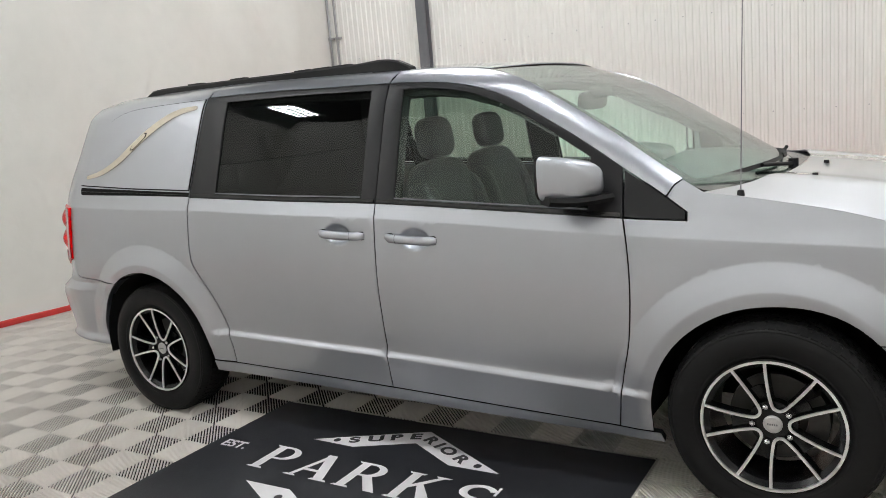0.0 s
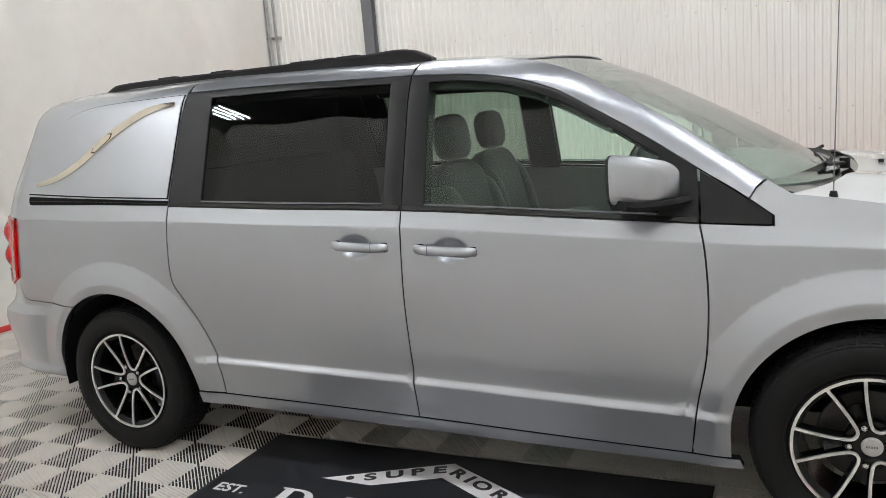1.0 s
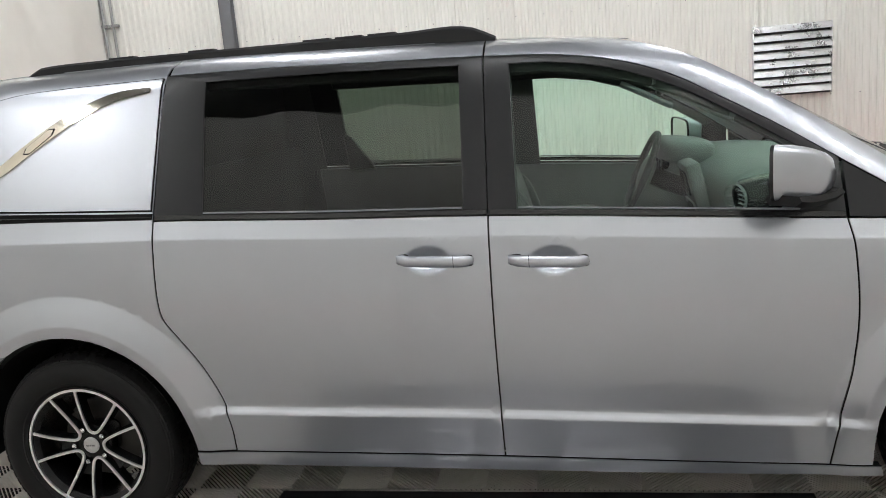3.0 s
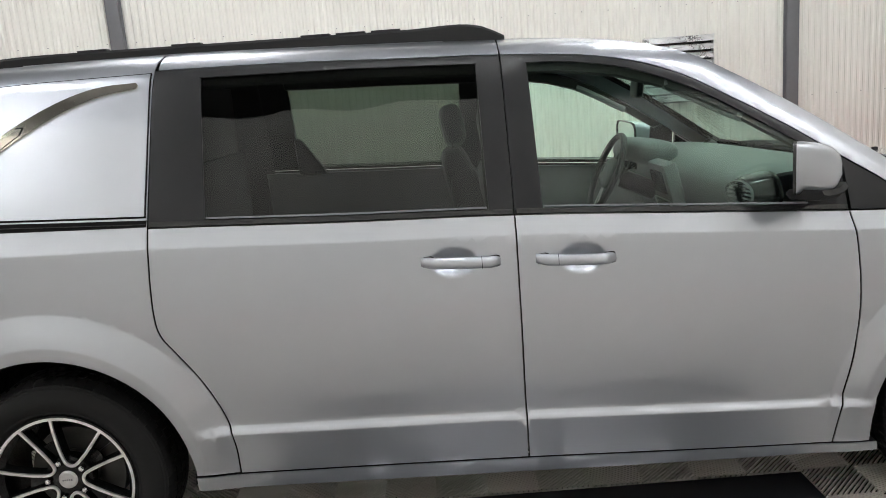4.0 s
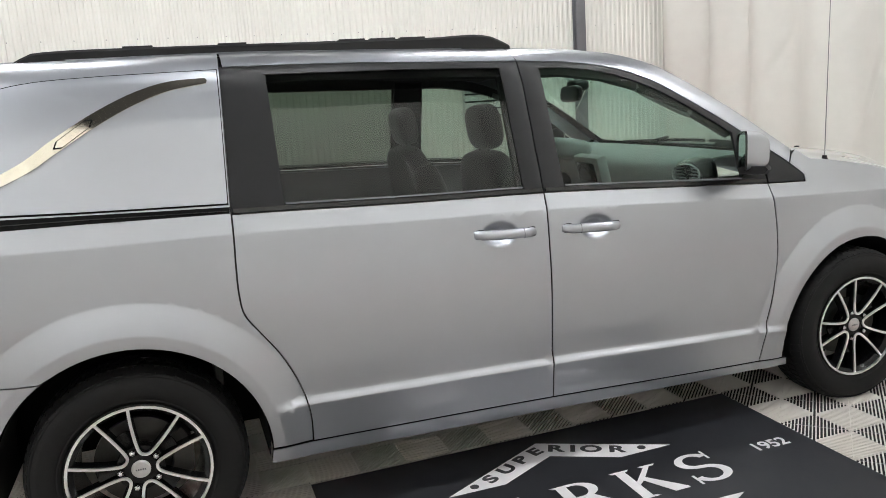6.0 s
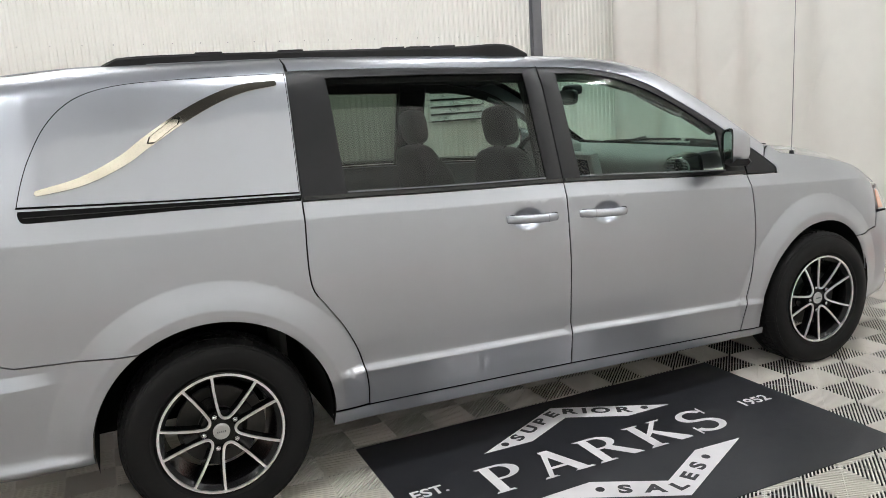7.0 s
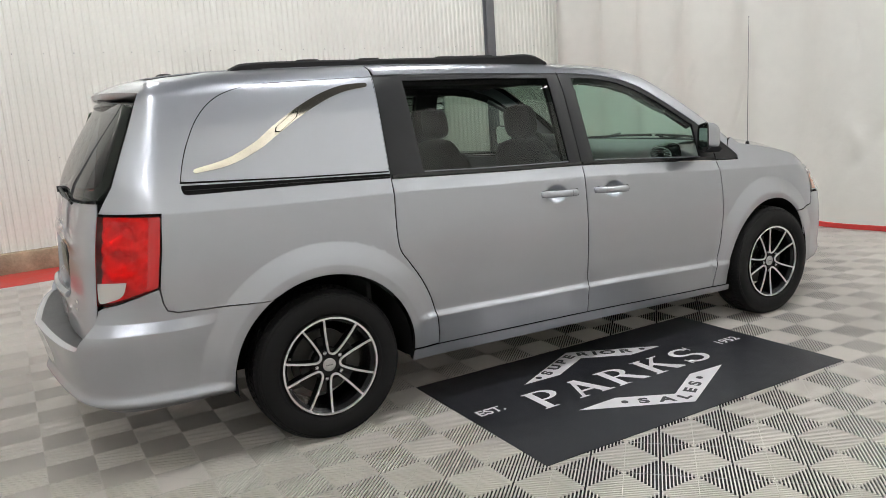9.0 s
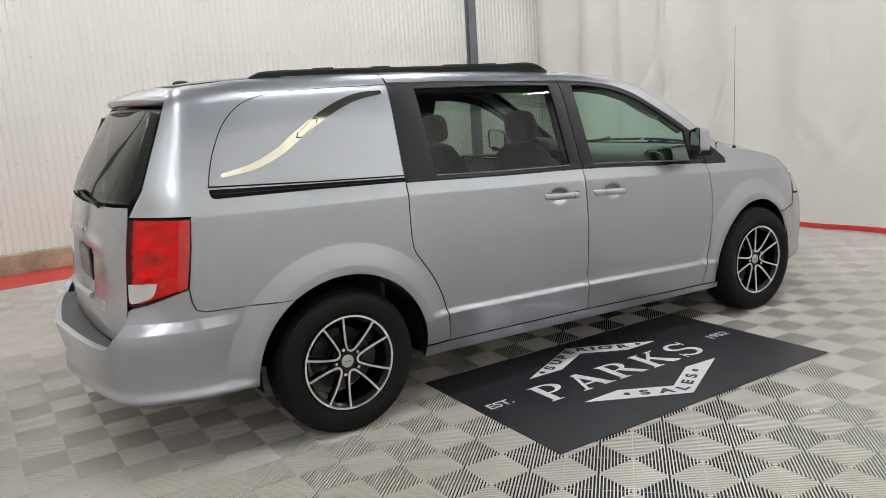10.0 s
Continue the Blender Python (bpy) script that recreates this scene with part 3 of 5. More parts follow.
# seams of the right side, as (x, z)
SLIDE_REAR = curve_of([(-1.155, 1.171), (-1.158, 1.08), (-1.162, 1.0), (-1.163, 0.905), (-1.152, 0.835), (-1.110, 0.770), (-1.052, 0.683), (-1.006, 0.590), (-0.979, 0.505), (-0.966, 0.42), (-0.966, 0.333)], 5)
DOOR_FRONT = curve_of([(1.054, 1.055), (1.070, 0.96), (1.078, 0.79), (1.066, 0.61), (1.034, 0.445), (1.012, 0.269)], 5)
B_SEAM = [(-0.012, 1.126), (-0.013, 0.9), (-0.013, 0.6), (-0.010, 0.310)]
FRAME_TOP = spline([(-1.3, 1.657), (-1.126, 1.653), (-0.717, 1.647), (-0.348, 1.633), (-0.01, 1.621), (0.197, 1.607), (0.376, 1.580), (0.554, 1.524), (0.725, 1.431), (0.895, 1.329), (1.061, 1.218), (1.18, 1.142), (1.276, 1.070)])
PILLAR = spline([(-0.01, 1.679), (0.2, 1.668), (0.40, 1.648), (0.60, 1.592), (0.77, 1.502), (0.94, 1.397), (1.10, 1.290), (1.24, 1.196), (1.335, 1.135)])
HOOD_SEAM = spline([(1.335, 1.135), (1.45, 1.118), (1.7, 1.072), (1.95, 1.005), (2.15, 0.930), (2.4, 0.87)])


def arch(hx, hz, r, a0, a1, n=26):
    return [(hx + r * math.cos(radians(a0 + (a1 - a0) * i / n)), hz + r * math.sin(radians(a0 + (a1 - a0) * i / n))) for i in range(n + 1)]


GATE = [(s_at(-2.463) + 0.015, 0.755), (s_at(-2.458) + 0.02, 1.0), (s_at(-2.455) + 0.03, 1.146), (s_at(-2.47) + 0.135, 1.25), (s_at(-2.482) + 0.21, 1.40), (s_at(-2.485) + 0.275, 1.56), (s_at(-2.475) + 0.27, 1.632)]


def front_arch(a0, a1, n=26):
    """The front wheel opening, a little wider ahead of the hub than behind it."""
    hx, hz = HUBS[1]
    ang = [a0 + (a1 - a0) * i / n for i in range(n + 1)]
    return [(hx + (0.405 + 0.019 * smoothstep(95, 50, a)) * math.cos(radians(a)), hz + (0.405 + 0.019 * smoothstep(95, 50, a)) * math.sin(radians(a))) for a in ang]


def dent(cx, cz):
    """The finger hollow behind a door handle."""
    return lambda s, z: -0.026 * math.exp(-(((s - cx) / 0.060) ** 2 + ((z - cz) / 0.038) ** 2) ** 3)


def pillar_roll(s, z):
    """Rounds the pillar over towards the windscreen."""
    h = PILLAR(s) - z
    return -0.028 * max(0.0, 1 - h / 0.075) ** 2 if s > 0.3 else 0.0


for left in (False, True):
    # front door
    door = panel("front_door", along(belt, -0.012, 1.054) + DOOR_FRONT[1:] + along(sill, 1.012, -0.010)[1:] + B_SEAM[::-1][1:-1], M_PAINT, VAN, left, crease=True, extra=dent(0.19, 0.978), fine=[(0.11, 0.27, 0.925, 1.03, 0.008)])
    # sliding door
    slide = panel("sliding_door", along(belt, -1.155, -0.012) + B_SEAM[1:] + along(sill, -0.010, -0.966)[1:] + SLIDE_REAR[::-1][1:-1], M_PAINT, VAN, left, crease=True, extra=dent(-0.213, 0.995), fine=[(-0.295, -0.13, 0.942, 1.048, 0.008)])
    # sill under the doors
    panel("rocker_sill", along(lambda x: sill(x) - 0.001, -1.112, 1.165) + [(1.18, 0.22), (0.6, 0.235), (0.0, 0.248), (-0.6, 0.262), (-1.118, 0.274)], M_PAINT, VAN, left, off=0.004, depth=0.03)
    # rear quarter
    tail_edge = [(s_at(-2.191), 1.134), (GATE[2][0], 1.146)]
    quarter = SLIDE_REAR[:-1] + [(-0.966, 0.335)] + [(-1.110, 0.338)] + arch(*HUBS[0], 0.434, 2, 120, 26)
    quarter += [(-1.79, 0.712), (-2.044, 0.718), (-2.175, 0.722), (s_at(-2.213), 0.735), (s_at(-2.226), 0.770), (s_at(-2.231), 0.832), (s_at(-2.205), 1.0)] + tail_edge
    quarter += GATE[3:]
    quarter += [(s, crest(s) - 0.002) for s in (-2.3, -2.2, -2.1, -1.9, -1.7, -1.5, -1.3)] + [(-1.118, crest(-1.118)), (-1.126, 1.653)]
    panel("rear_quarter", quarter, M_PAINT, VAN, left, depth=0.03, step=0.03, crease=True)
    # front wing
    wing = [(1.054, 1.055)] + along(belt, 1.08, 1.276, 6) + [(1.276, 1.070)] + along(FRAME_TOP, 1.25, 1.205, 3) + [(1.232, 1.163), (1.262, 1.182)] + along(HOOD_SEAM, 1.335, 2.14, 12)
    wing += [(2.12, 0.86), (2.08, 0.76), (2.06, 0.662), (1.95, 0.643)] + front_arch(43, 180) + [(1.140, 0.264)] + DOOR_FRONT[::-1][:-1]
    panel("front_wing", wing, M_PAINT, VAN, left, crease=True, depth=0.02, step=0.03)
    # pillar and cant rail
    panel("a_pillar", along(FRAME_TOP, -0.012, 1.205, 25) + [(1.232, 1.163)] + along(PILLAR, 1.262, -0.012, 25), M_PAINT, VAN, left, extra=pillar_roll, step=0.035)
    panel("cant_rail", along(FRAME_TOP, -1.118, -0.012, 12) + along(crest, -0.012, -1.118, 12), M_PAINT, VAN, left, step=0.03)
    # window frames and panes
    sl_in = [[(-0.977, 1.178), (-0.977, 1.620)], [(-0.977, 1.620), (-0.5, 1.613), (-0.094, 1.598)], [(-0.094, 1.598), (-0.090, 1.137)], [(-0.090, 1.137), (-0.56, 1.160), (-0.977, 1.178)]]
    sl_out = [[(-1.153, 1.172), (-1.128, 1.652)], along(FRAME_TOP, -1.128, -0.015), [(-0.015, 1.620), (-0.014, 1.127)], along(belt, -0.014, -1.153)]
    part("window_frame", ring_mesh(sl_out, sl_in, 0.0, -0.016, left), M_PLASTIC, slide, "satin black window frame and pillar trim")
    panel("window_pane", [p for e in sl_in for p in e[:-1]], M_PRIV, slide, left, "dark privacy glass", off=-0.008, gap=-0.008, depth=0.004)
    fr_top = curve_of([(0.071, 1.589), (0.194, 1.585), (0.374, 1.555), (0.515, 1.508), (0.637, 1.452), (0.773, 1.371), (0.925, 1.275)], 5)
    fr_in = [[(0.079, 1.129), (0.071, 1.589)], fr_top, [(0.925, 1.275), (0.925, 1.087)], [(0.925, 1.087), (0.68, 1.097), (0.079, 1.129)]]
    fr_out = [[(-0.010, 1.127), (-0.010, 1.620)], along(FRAME_TOP, -0.010, 1.045, 22), [(1.045, 1.229), (1.052, 1.057)], along(belt, 1.052, -0.010)]
    part("window_frame", ring_mesh(fr_out, fr_in, 0.0, -0.016, left), M_PLASTIC, door, "satin black window frame with corner sail")
    panel("window_pane", [p for e in fr_in for p in e[:-1]], M_GLASS, door, left, "clear green-tinted glass", off=-0.008, gap=-0.008, depth=0.004)
    for a, b, pa, pb, owner in ((-1.150, -0.016, -0.972, -0.096, slide), (-0.008, 1.050, 0.084, 0.920, door)):
        panel("belt_moulding", along(lambda x: belt(x) + 0.001, a, b, 8) + along(lambda x: belt(x) + 0.021, b, a, 8), M_PIANO, owner, left, "gloss black belt moulding", off=0.006, depth=0.008, step=0.06)
        panel("belt_seal", along(lambda x: belt(x) + 0.022, pa, pb, 8) + along(lambda x: belt(x) + 0.027, pb, pa, 8), M_STEEL, owner, left, "thin grey window seal", off=0.004, depth=0.006, step=0.06, gap=0.0)
    panel("quarter_trim", [(1.058, 1.056)] + along(belt, 1.1, 1.272, 5) + along(FRAME_TOP, 1.272, 1.052, 8), M_PLASTIC, VAN, left, "black triangular trim ahead of the door", off=0.001)

# ---- the minivan: lower skirts, ends, roof ----
def other(s):
    return 2 * S_REAR - s


def both_ends(pts):
    """An outline over the tail: the right half given, the left half its mirror."""
    return pts + [(other(s), z) for s, z in reversed(pts)]


def bumper_swell(s, z):
    s = other(s) if s < S_REAR else s
    k = float(np.interp(-s, [2.10, 2.30, -s_at(-2.47), -S_REAR], [0.0, 0.012, 0.050, 0.112])) * smoothstep(0.76, 0.60, z)
    k += (0.026 * min(1.0, max(0.0, (0.695 - z) / 0.042)) - 0.016 * smoothstep(0.65, 0.43, z)) * smoothstep(-1.97, -2.2, s)
    k += 0.022 * math.exp(-((z - 0.355) / 0.022) ** 2) * smoothstep(-1.96, -2.06, s)
    return k - 0.05 * smoothstep(0.345, 0.29, z)


right = [(-1.978, 0.330), (-1.980, 0.36)] + arch(*HUBS[0], 0.437, 178, 123, 14)
right += [(-1.79, 0.7105), (-2.044, 0.7165), (-2.175, 0.7205), (s_at(-2.2145), 0.7335), (s_at(-2.2275), 0.769), (s_at(-2.2335), 0.8285), (s_at(-2.383), 0.776), (s_at(-2.44), 0.762), (GATE[0][0] + 0.004, 0.750), (GATE[0][0] - 0.01, 0.66), (GATE[0][0] - 0.05, 0.592), (S_REAR + 0.3, 0.588), (S_REAR, 0.588)]
low = [(-2.05, 0.318), (-2.35, 0.300), (s_at(-2.46), 0.295), (S_REAR + 0.3, 0.30), (S_REAR, 0.30)]
rear_bumper = panel("rear_bumper", right + [(other(s), z) for s, z in reversed(right[:-1])] + [(other(s), z) for s, z in low[:-1]] + low[::-1], M_PAINT, VAN, extra=bumper_swell, step=0.02, depth=0.03, seal=False, gap=0.0005, lines=(0.701, 0.697, 0.693, 0.688, 0.660, 0.655, 0.651, 0.646, 0.385, 0.375, 0.365, 0.355, 0.345, 0.335))
bm = bmesh.new()
rows = [[], []]
for i in range(29):
    s = GATE[0][0] - 0.05 + (other(GATE[0][0] - 0.05) - GATE[0][0] + 0.05) * i / 28
    rows[0].append(skin(s, 0.584, -0.004, bumper_swell))
    rows[1].append(skin(s, 0.600, -0.06))
grid_sheet(bm, rows)
thicken(bm, 0.012)
part("step_pad", bm, vary(mat("textured_grey_plastic", (0.06, 0.06, 0.063), 0.5), 12, 0.15, 3, 0.05, 0.001, 300), rear_bumper, "textured grey loading pad on the bumper")

# tailgate
gate_low = [(GATE[0][0] - 0.012, 0.66), (GATE[0][0] - 0.004, 0.755)] + [(s - 0.004, z) for s, z in GATE[1:3]] + [(GATE[2][0] - 0.012, 1.190), (S_REAR + 0.3, 1.182), (S_REAR, 1.178)]
outline = gate_low + [(other(s), z) for s, z in reversed(gate_low[:-1])] + [(other(GATE[0][0] - 0.05), 0.604), (other(S_REAR + 0.3), 0.600), (S_REAR, 0.598), (S_REAR + 0.3, 0.600), (GATE[0][0] - 0.05, 0.604)]


def gate_relief(s, z):
    """The hollow round the plate and the ledge above it."""
    s = other(s) if s < S_REAR else s
    q = s - S_REAR
    d = -0.030 * smoothstep(0.33, 0.29, q) * smoothstep(0.76, 0.79, z) * smoothstep(0.985, 0.965, z)
    return d + 0.012 * math.exp(-((z - 1.005) / 0.02) ** 2) * smoothstep(0.62, 0.4, q)


tailgate = panel("tailgate", outline, M_PAINT, VAN, extra=gate_relief, step=0.04)
glass_r = [(GATE[2][0] - 0.014, 1.198), (GATE[3][0] - 0.006, 1.25), (GATE[4][0] - 0.006, 1.40), (GATE[5][0] - 0.006, 1.575), (S_REAR + 0.3, 1.60), (S_REAR, 1.605)]
pane_r = glass_r + [(other(s), z) for s, z in reversed(glass_r[:-1])] + [(S_REAR, 1.186), ]
panel("rear_window", pane_r, M_PRIV, tailgate, label="dark tinted rear window", off=-0.001, step=0.05, depth=0.006)
# black band round the rear window's inside
lo = pane_r
bm = bmesh.new()
ring_a = [skin(s, z, -0.010) for s, z in clean(lo)]
cx = S_REAR
ring_b = [skin(cx + (s - cx) * 0.90, 1.395 + (z - 1.395) * 0.80, -0.010) for s, z in clean(lo)]
m = len(ring_a)
va, vb = [bm.verts.new(p) for p in ring_a], [bm.verts.new(p) for p in ring_b]
for i in range(m):
    bm.faces.new((va[i], va[(i + 1) % m], vb[(i + 1) % m], vb[i]))
part("window_border", bm, M_PIANO, tailgate, "black printed border")
# wiper
bm = bmesh.new()
a = skin(S_REAR, 1.215, 0.03)
rod(bm, skin(S_REAR, 1.215, -0.005), skin(S_REAR, 1.215, 0.030), 0.014, 12)
sweep(bm, [skin(S_REAR + 0.02 * k * 1.0, 1.222 - 0.0018 * k, 0.020 - 0.0005 * k) for k in range(0, 21, 2)], [(-0.008, 0), (0, 0.006), (0.008, 0), (0, -0.004)])
rod(bm, skin(S_REAR + 0.10, 1.205, 0.012), skin(S_REAR + 0.46, 1.178, 0.010), 0.006, 6)
part("rear_wiper", bm, M_PLASTIC, tailgate, "black rear wiper")
# plate with dark frame, bars for its writing
bm = bmesh.new()
px = skin(S_REAR, 0.87, -0.030).x
box(bm, px - 0.012, px + 0.01, YC - 0.16, YC + 0.16, 0.795, 0.955, bevel=0.006)
plate = part("plate_frame", bm, M_PIANO, tailgate, "black plate frame")
bm = bmesh.new()
box(bm, px - 0.016, px - 0.010, YC - 0.148, YC + 0.148, 0.812, 0.938, bevel=0.002)
part("plate", bm, vary(mat("dull_plate_print", (0.20, 0.20, 0.16), 0.4), 18, 0.4), plate, "dark dealer plate with unreadable print")
# chrome grip and badges as plain bars
bm = bmesh.new()
sweep(bm, [skin(S_REAR + 0.02 * k, 0.75 + 0.0, 0.016 - 0.00007 * k * k) for k in range(-15, 16, 3)], [(-0.014, -0.012), (0.014, -0.012), (0.018, 0.008), (0, 0.02), (-0.018, 0.008)])
part("gate_grip", bm, M_PAINT, tailgate)
for k in range(5):
    bm = bmesh.new()
    c = skin(S_REAR + 0.17 - 0.085 * k, 1.045, 0.005)
    box(bm, c.x - 0.004, c.x + 0.004, c.y - 0.018, c.y + 0.018, 1.034, 1.058, bevel=0.002)
    box(bm, c.x - 0.0045, c.x - 0.003, c.y - 0.008, c.y + 0.008, 1.042, 1.050)
    part("badge_mark", bm, M_CHROME, tailgate, "chrome badge mark")
for w, z, h in ((0.040, 0.752, 0.013), (0.034, 0.722, 0.008)):
    bm = bmesh.new()
    line = [skin(S_REAR + 0.53 + w * (i / 8 - 0.5), z, 0.003) for i in range(9)]
    grid_sheet(bm, [line, [p + Vector((0, 0, h)) for p in line]])
    thicken(bm, 0.003)
    part("trim_badge", bm, M_CHROME, tailgate, "small chrome trim badge")

# roof sheet
bm = bmesh.new()
rows = []
front_bulge = spline([(-0.4, 0.0), (0.42, 0.085)])
crown = spline([(-2.1, 0.012), (-1.8, 0.022), (-1.0, 0.034), (-0.2, 0.030), (0.42, 0.018)])
for i in range(41):
    x = 0.42 - 2.52 * i / 40
    row = []
    half = plan(max(x, -2.04))[1] - 0.36 if x > -2.05 else (W0 - 0.032 - 0.36) - 0.12 * ((-2.05 - x) / 0.2) ** 1.2
    edge = crest(x) if x < 0 else PILLAR(x) if x > 0.25 else crest(x) + (PILLAR(x) - crest(x)) * x / 0.25
    for j in range(25):
        v = -1 + 2 * j / 24
        row.append((x + front_bulge(x) * (1 - v * v), YC + v * half, edge + crown(x) * (1 - abs(v) ** 2.3)))
    rows.append(row)
grid_sheet(bm, rows)
thicken(bm, 0.004)
roof = part("roof", bm, M_PAINT, VAN, smooth=60)
# headliner
bm = bmesh.new()
rows = []
for i in range(13):
    x = 0.40 - 2.45 * i / 12
    rows.append([(x, YC + v * 0.64, (crest(x) if x < 0.1 else PILLAR(x)) - 0.035 - 0.03 * v * v) for v in (-1, -0.8, -0.5, 0, 0.5, 0.8, 1)])
grid_sheet(bm, rows)
thicken(bm, 0.01)
part("headliner", bm, M_LINER, VAN, "dark grey headliner")
# tailgate spoiler
bm = bmesh.new()
rows = []
for j in range(25):
    v = -1 + 2 * j / 24
    y = YC + 0.615 * v
    e = abs(v) ** 3
    xr, xt = -2.05 + 0.03 * v * v, -2.275 + 0.115 * abs(v) ** 2.4
    zt = 1.648 + 0.012 * (1 - v * v) - 0.008 * e
    zr = 1.712 - 0.028 * v * v
    prof = [(xr, zr), ((xr + xt) / 2, (zr + zt) / 2 + 0.010), (xt + 0.014, zt + 0.001), (xt, zt - 0.012), (xt + 0.006, zt - 0.036 + 0.008 * e), (xt + 0.04, zt - 0.052), (xt + 0.12, zt - 0.055), (xr, zr - 0.055)]
    rows.append([(a, y, b) for a, b in prof + prof[:1]])
grid_sheet(bm, rows)
bmesh.ops.remove_doubles(bm, verts=bm.verts[:], dist=1e-5)
bmesh.ops.holes_fill(bm, edges=[e for e in bm.edges if len(e.link_faces) == 1], sides=0)
bmesh.ops.recalc_face_normals(bm, faces=bm.faces[:])
spoiler = part("spoiler", bm, M_PAINT, VAN, smooth=50)
bm = bmesh.new()
rows = [[], []]
for j in range(17):
    v = -0.93 + 1.86 * j / 16
    y = YC + 0.615 * v
    xt = -2.275 + 0.115 * abs(v) ** 2.4
    zt = 1.648 + 0.012 * (1 - v * v) - 0.008 * abs(v) ** 3
    rows[0].append((xt + 0.010, y, zt - 0.056))
    rows[1].append((xt + 0.15, y, 1.560))
grid_sheet(bm, rows)
thicken(bm, 0.012)
part("spoiler_underside", bm, M_PIANO, spoiler, "gloss black underside")
# aerial fin on the roof
bm = bmesh.new()
bmesh.ops.create_uvsphere(bm, u_segments=16, v_segments=8, radius=1.0, matrix=Matrix.Translation((-1.93, YC + 0.0, 1.724)) @ Matrix.Diagonal((0.045, 0.04, 0.016, 1)))
part("roof_aerial", bm, M_PLASTIC, roof, "small black roof aerial")

# roof rails with stowed bars
rail_top = spline([(-1.79, 1.700), (-1.70, 1.738), (-1.55, 1.742), (-0.9, 1.738), (-0.25, 1.734), (-0.13, 1.734), (-0.05, 1.722), (0.02, 1.692)])
for sgn in (-1, 1):
    bm = bmesh.new()
    rows = []
    for i in range(49):
        x = -1.79 + 1.81 * i / 48
        zt = rail_top(x) + (0.004 * smoothstep(-0.30, -0.16, x) * smoothstep(0.0, -0.06, x))
        zb = crest(x) - 0.012
        yy = 0.585 + 0.012 * smoothstep(-0.3, -0.1, x)
        w = 0.026
        prof = [(-w, zb), (-w, zt - 0.008), (-w + 0.008, zt), (w - 0.008, zt), (w, zt - 0.008), (w, zb)]
        rows.append([(x, YC + sgn * (yy + a), b) for a, b in prof + prof[:1]])
    grid_sheet(bm, rows)
    bmesh.ops.remove_doubles(bm, verts=bm.verts[:], dist=1e-5)
    bmesh.ops.holes_fill(bm, edges=[e for e in bm.edges if len(e.link_faces) == 1], sides=0)
    bmesh.ops.recalc_face_normals(bm, faces=bm.faces[:])
    rail = part("roof_rail", bm, M_PLASTIC, roof, "satin black roof rail")
    for x in (-1.38, -1.06, -0.62, -0.50, -0.38):
        bm = bmesh.new()
        box(bm, x - 0.05, x + 0.05, YC + sgn * 0.585 - 0.018, YC + sgn * 0.585 + 0.018, rail_top(x) - 0.004, rail_top(x) + 0.006, bevel=0.002)
        part("rail_clip", bm, M_PLASTIC, rail)

# tail lamps
for left in (False, True):
    out = [(s_at(-2.191), 1.128), (GATE[2][0] + 0.006, 1.140), (GATE[1][0] + 0.004, 1.0), (GATE[0][0] + 0.006, 0.772), (s_at(-2.42), 0.771), (s_at(-2.383), 0.782), (s_at(-2.30), 0.808), (s_at(-2.231), 0.834), (s_at(-2.205), 1.0)]
    a, b = s_at(-2.30), GATE[1][0] + 0.02
    cs = (a + b) / 2 + 0.008
    domes = lambda s, z: sum(0.022 * max(0.0, 1 - ((s - cs) / 0.085) ** 2 - ((z - zc) / 0.060) ** 2) ** 1.2 for zc in (1.060, 0.940))
    lamp = panel("tail_lamp", out, M_REDGLASS, VAN, left, "glossy red tail lamp", off=0.008, step=0.02, depth=0.03, gap=0.0012, extra=domes)
    bowls = lambda s, z: -0.02 + sum(-0.045 * max(0.0, 1 - ((s - cs) / 0.075) ** 2 - ((z - zc) / 0.056) ** 2) for zc in (1.060, 0.940)) + 0.006 * math.sin(70 * s) * math.sin(95 * z + 40 * s)
    panel("lamp_reflector", out, M_REFLECT, lamp, left, "faceted bright lamp reflector", off=0.0, step=0.017, depth=0.004, gap=0.008, extra=bowls)
    panel("lamp_edge", [(s_at(-2.193), 1.124), (s_at(-2.240), 1.128), (s_at(-2.278), 0.822), (s_at(-2.234), 0.838), (s_at(-2.207), 1.0)], M_LENS, lamp, left, "plain dark red side lens", off=0.0125, step=0.06, depth=0.002)
    panel("reversing_lens", curve_of([(s_at(-2.34), 0.872), (s_at(-2.36), 0.815), (s_at(-2.40), 0.793), (GATE[0][0] + 0.03, 0.785), (GATE[0][0] + 0.022, 0.83), (GATE[0][0] + 0.026, 0.872)], 4), M_CLEAR, lamp, left, "clear reversing lens", off=0.0135, step=0.03, depth=0.003)

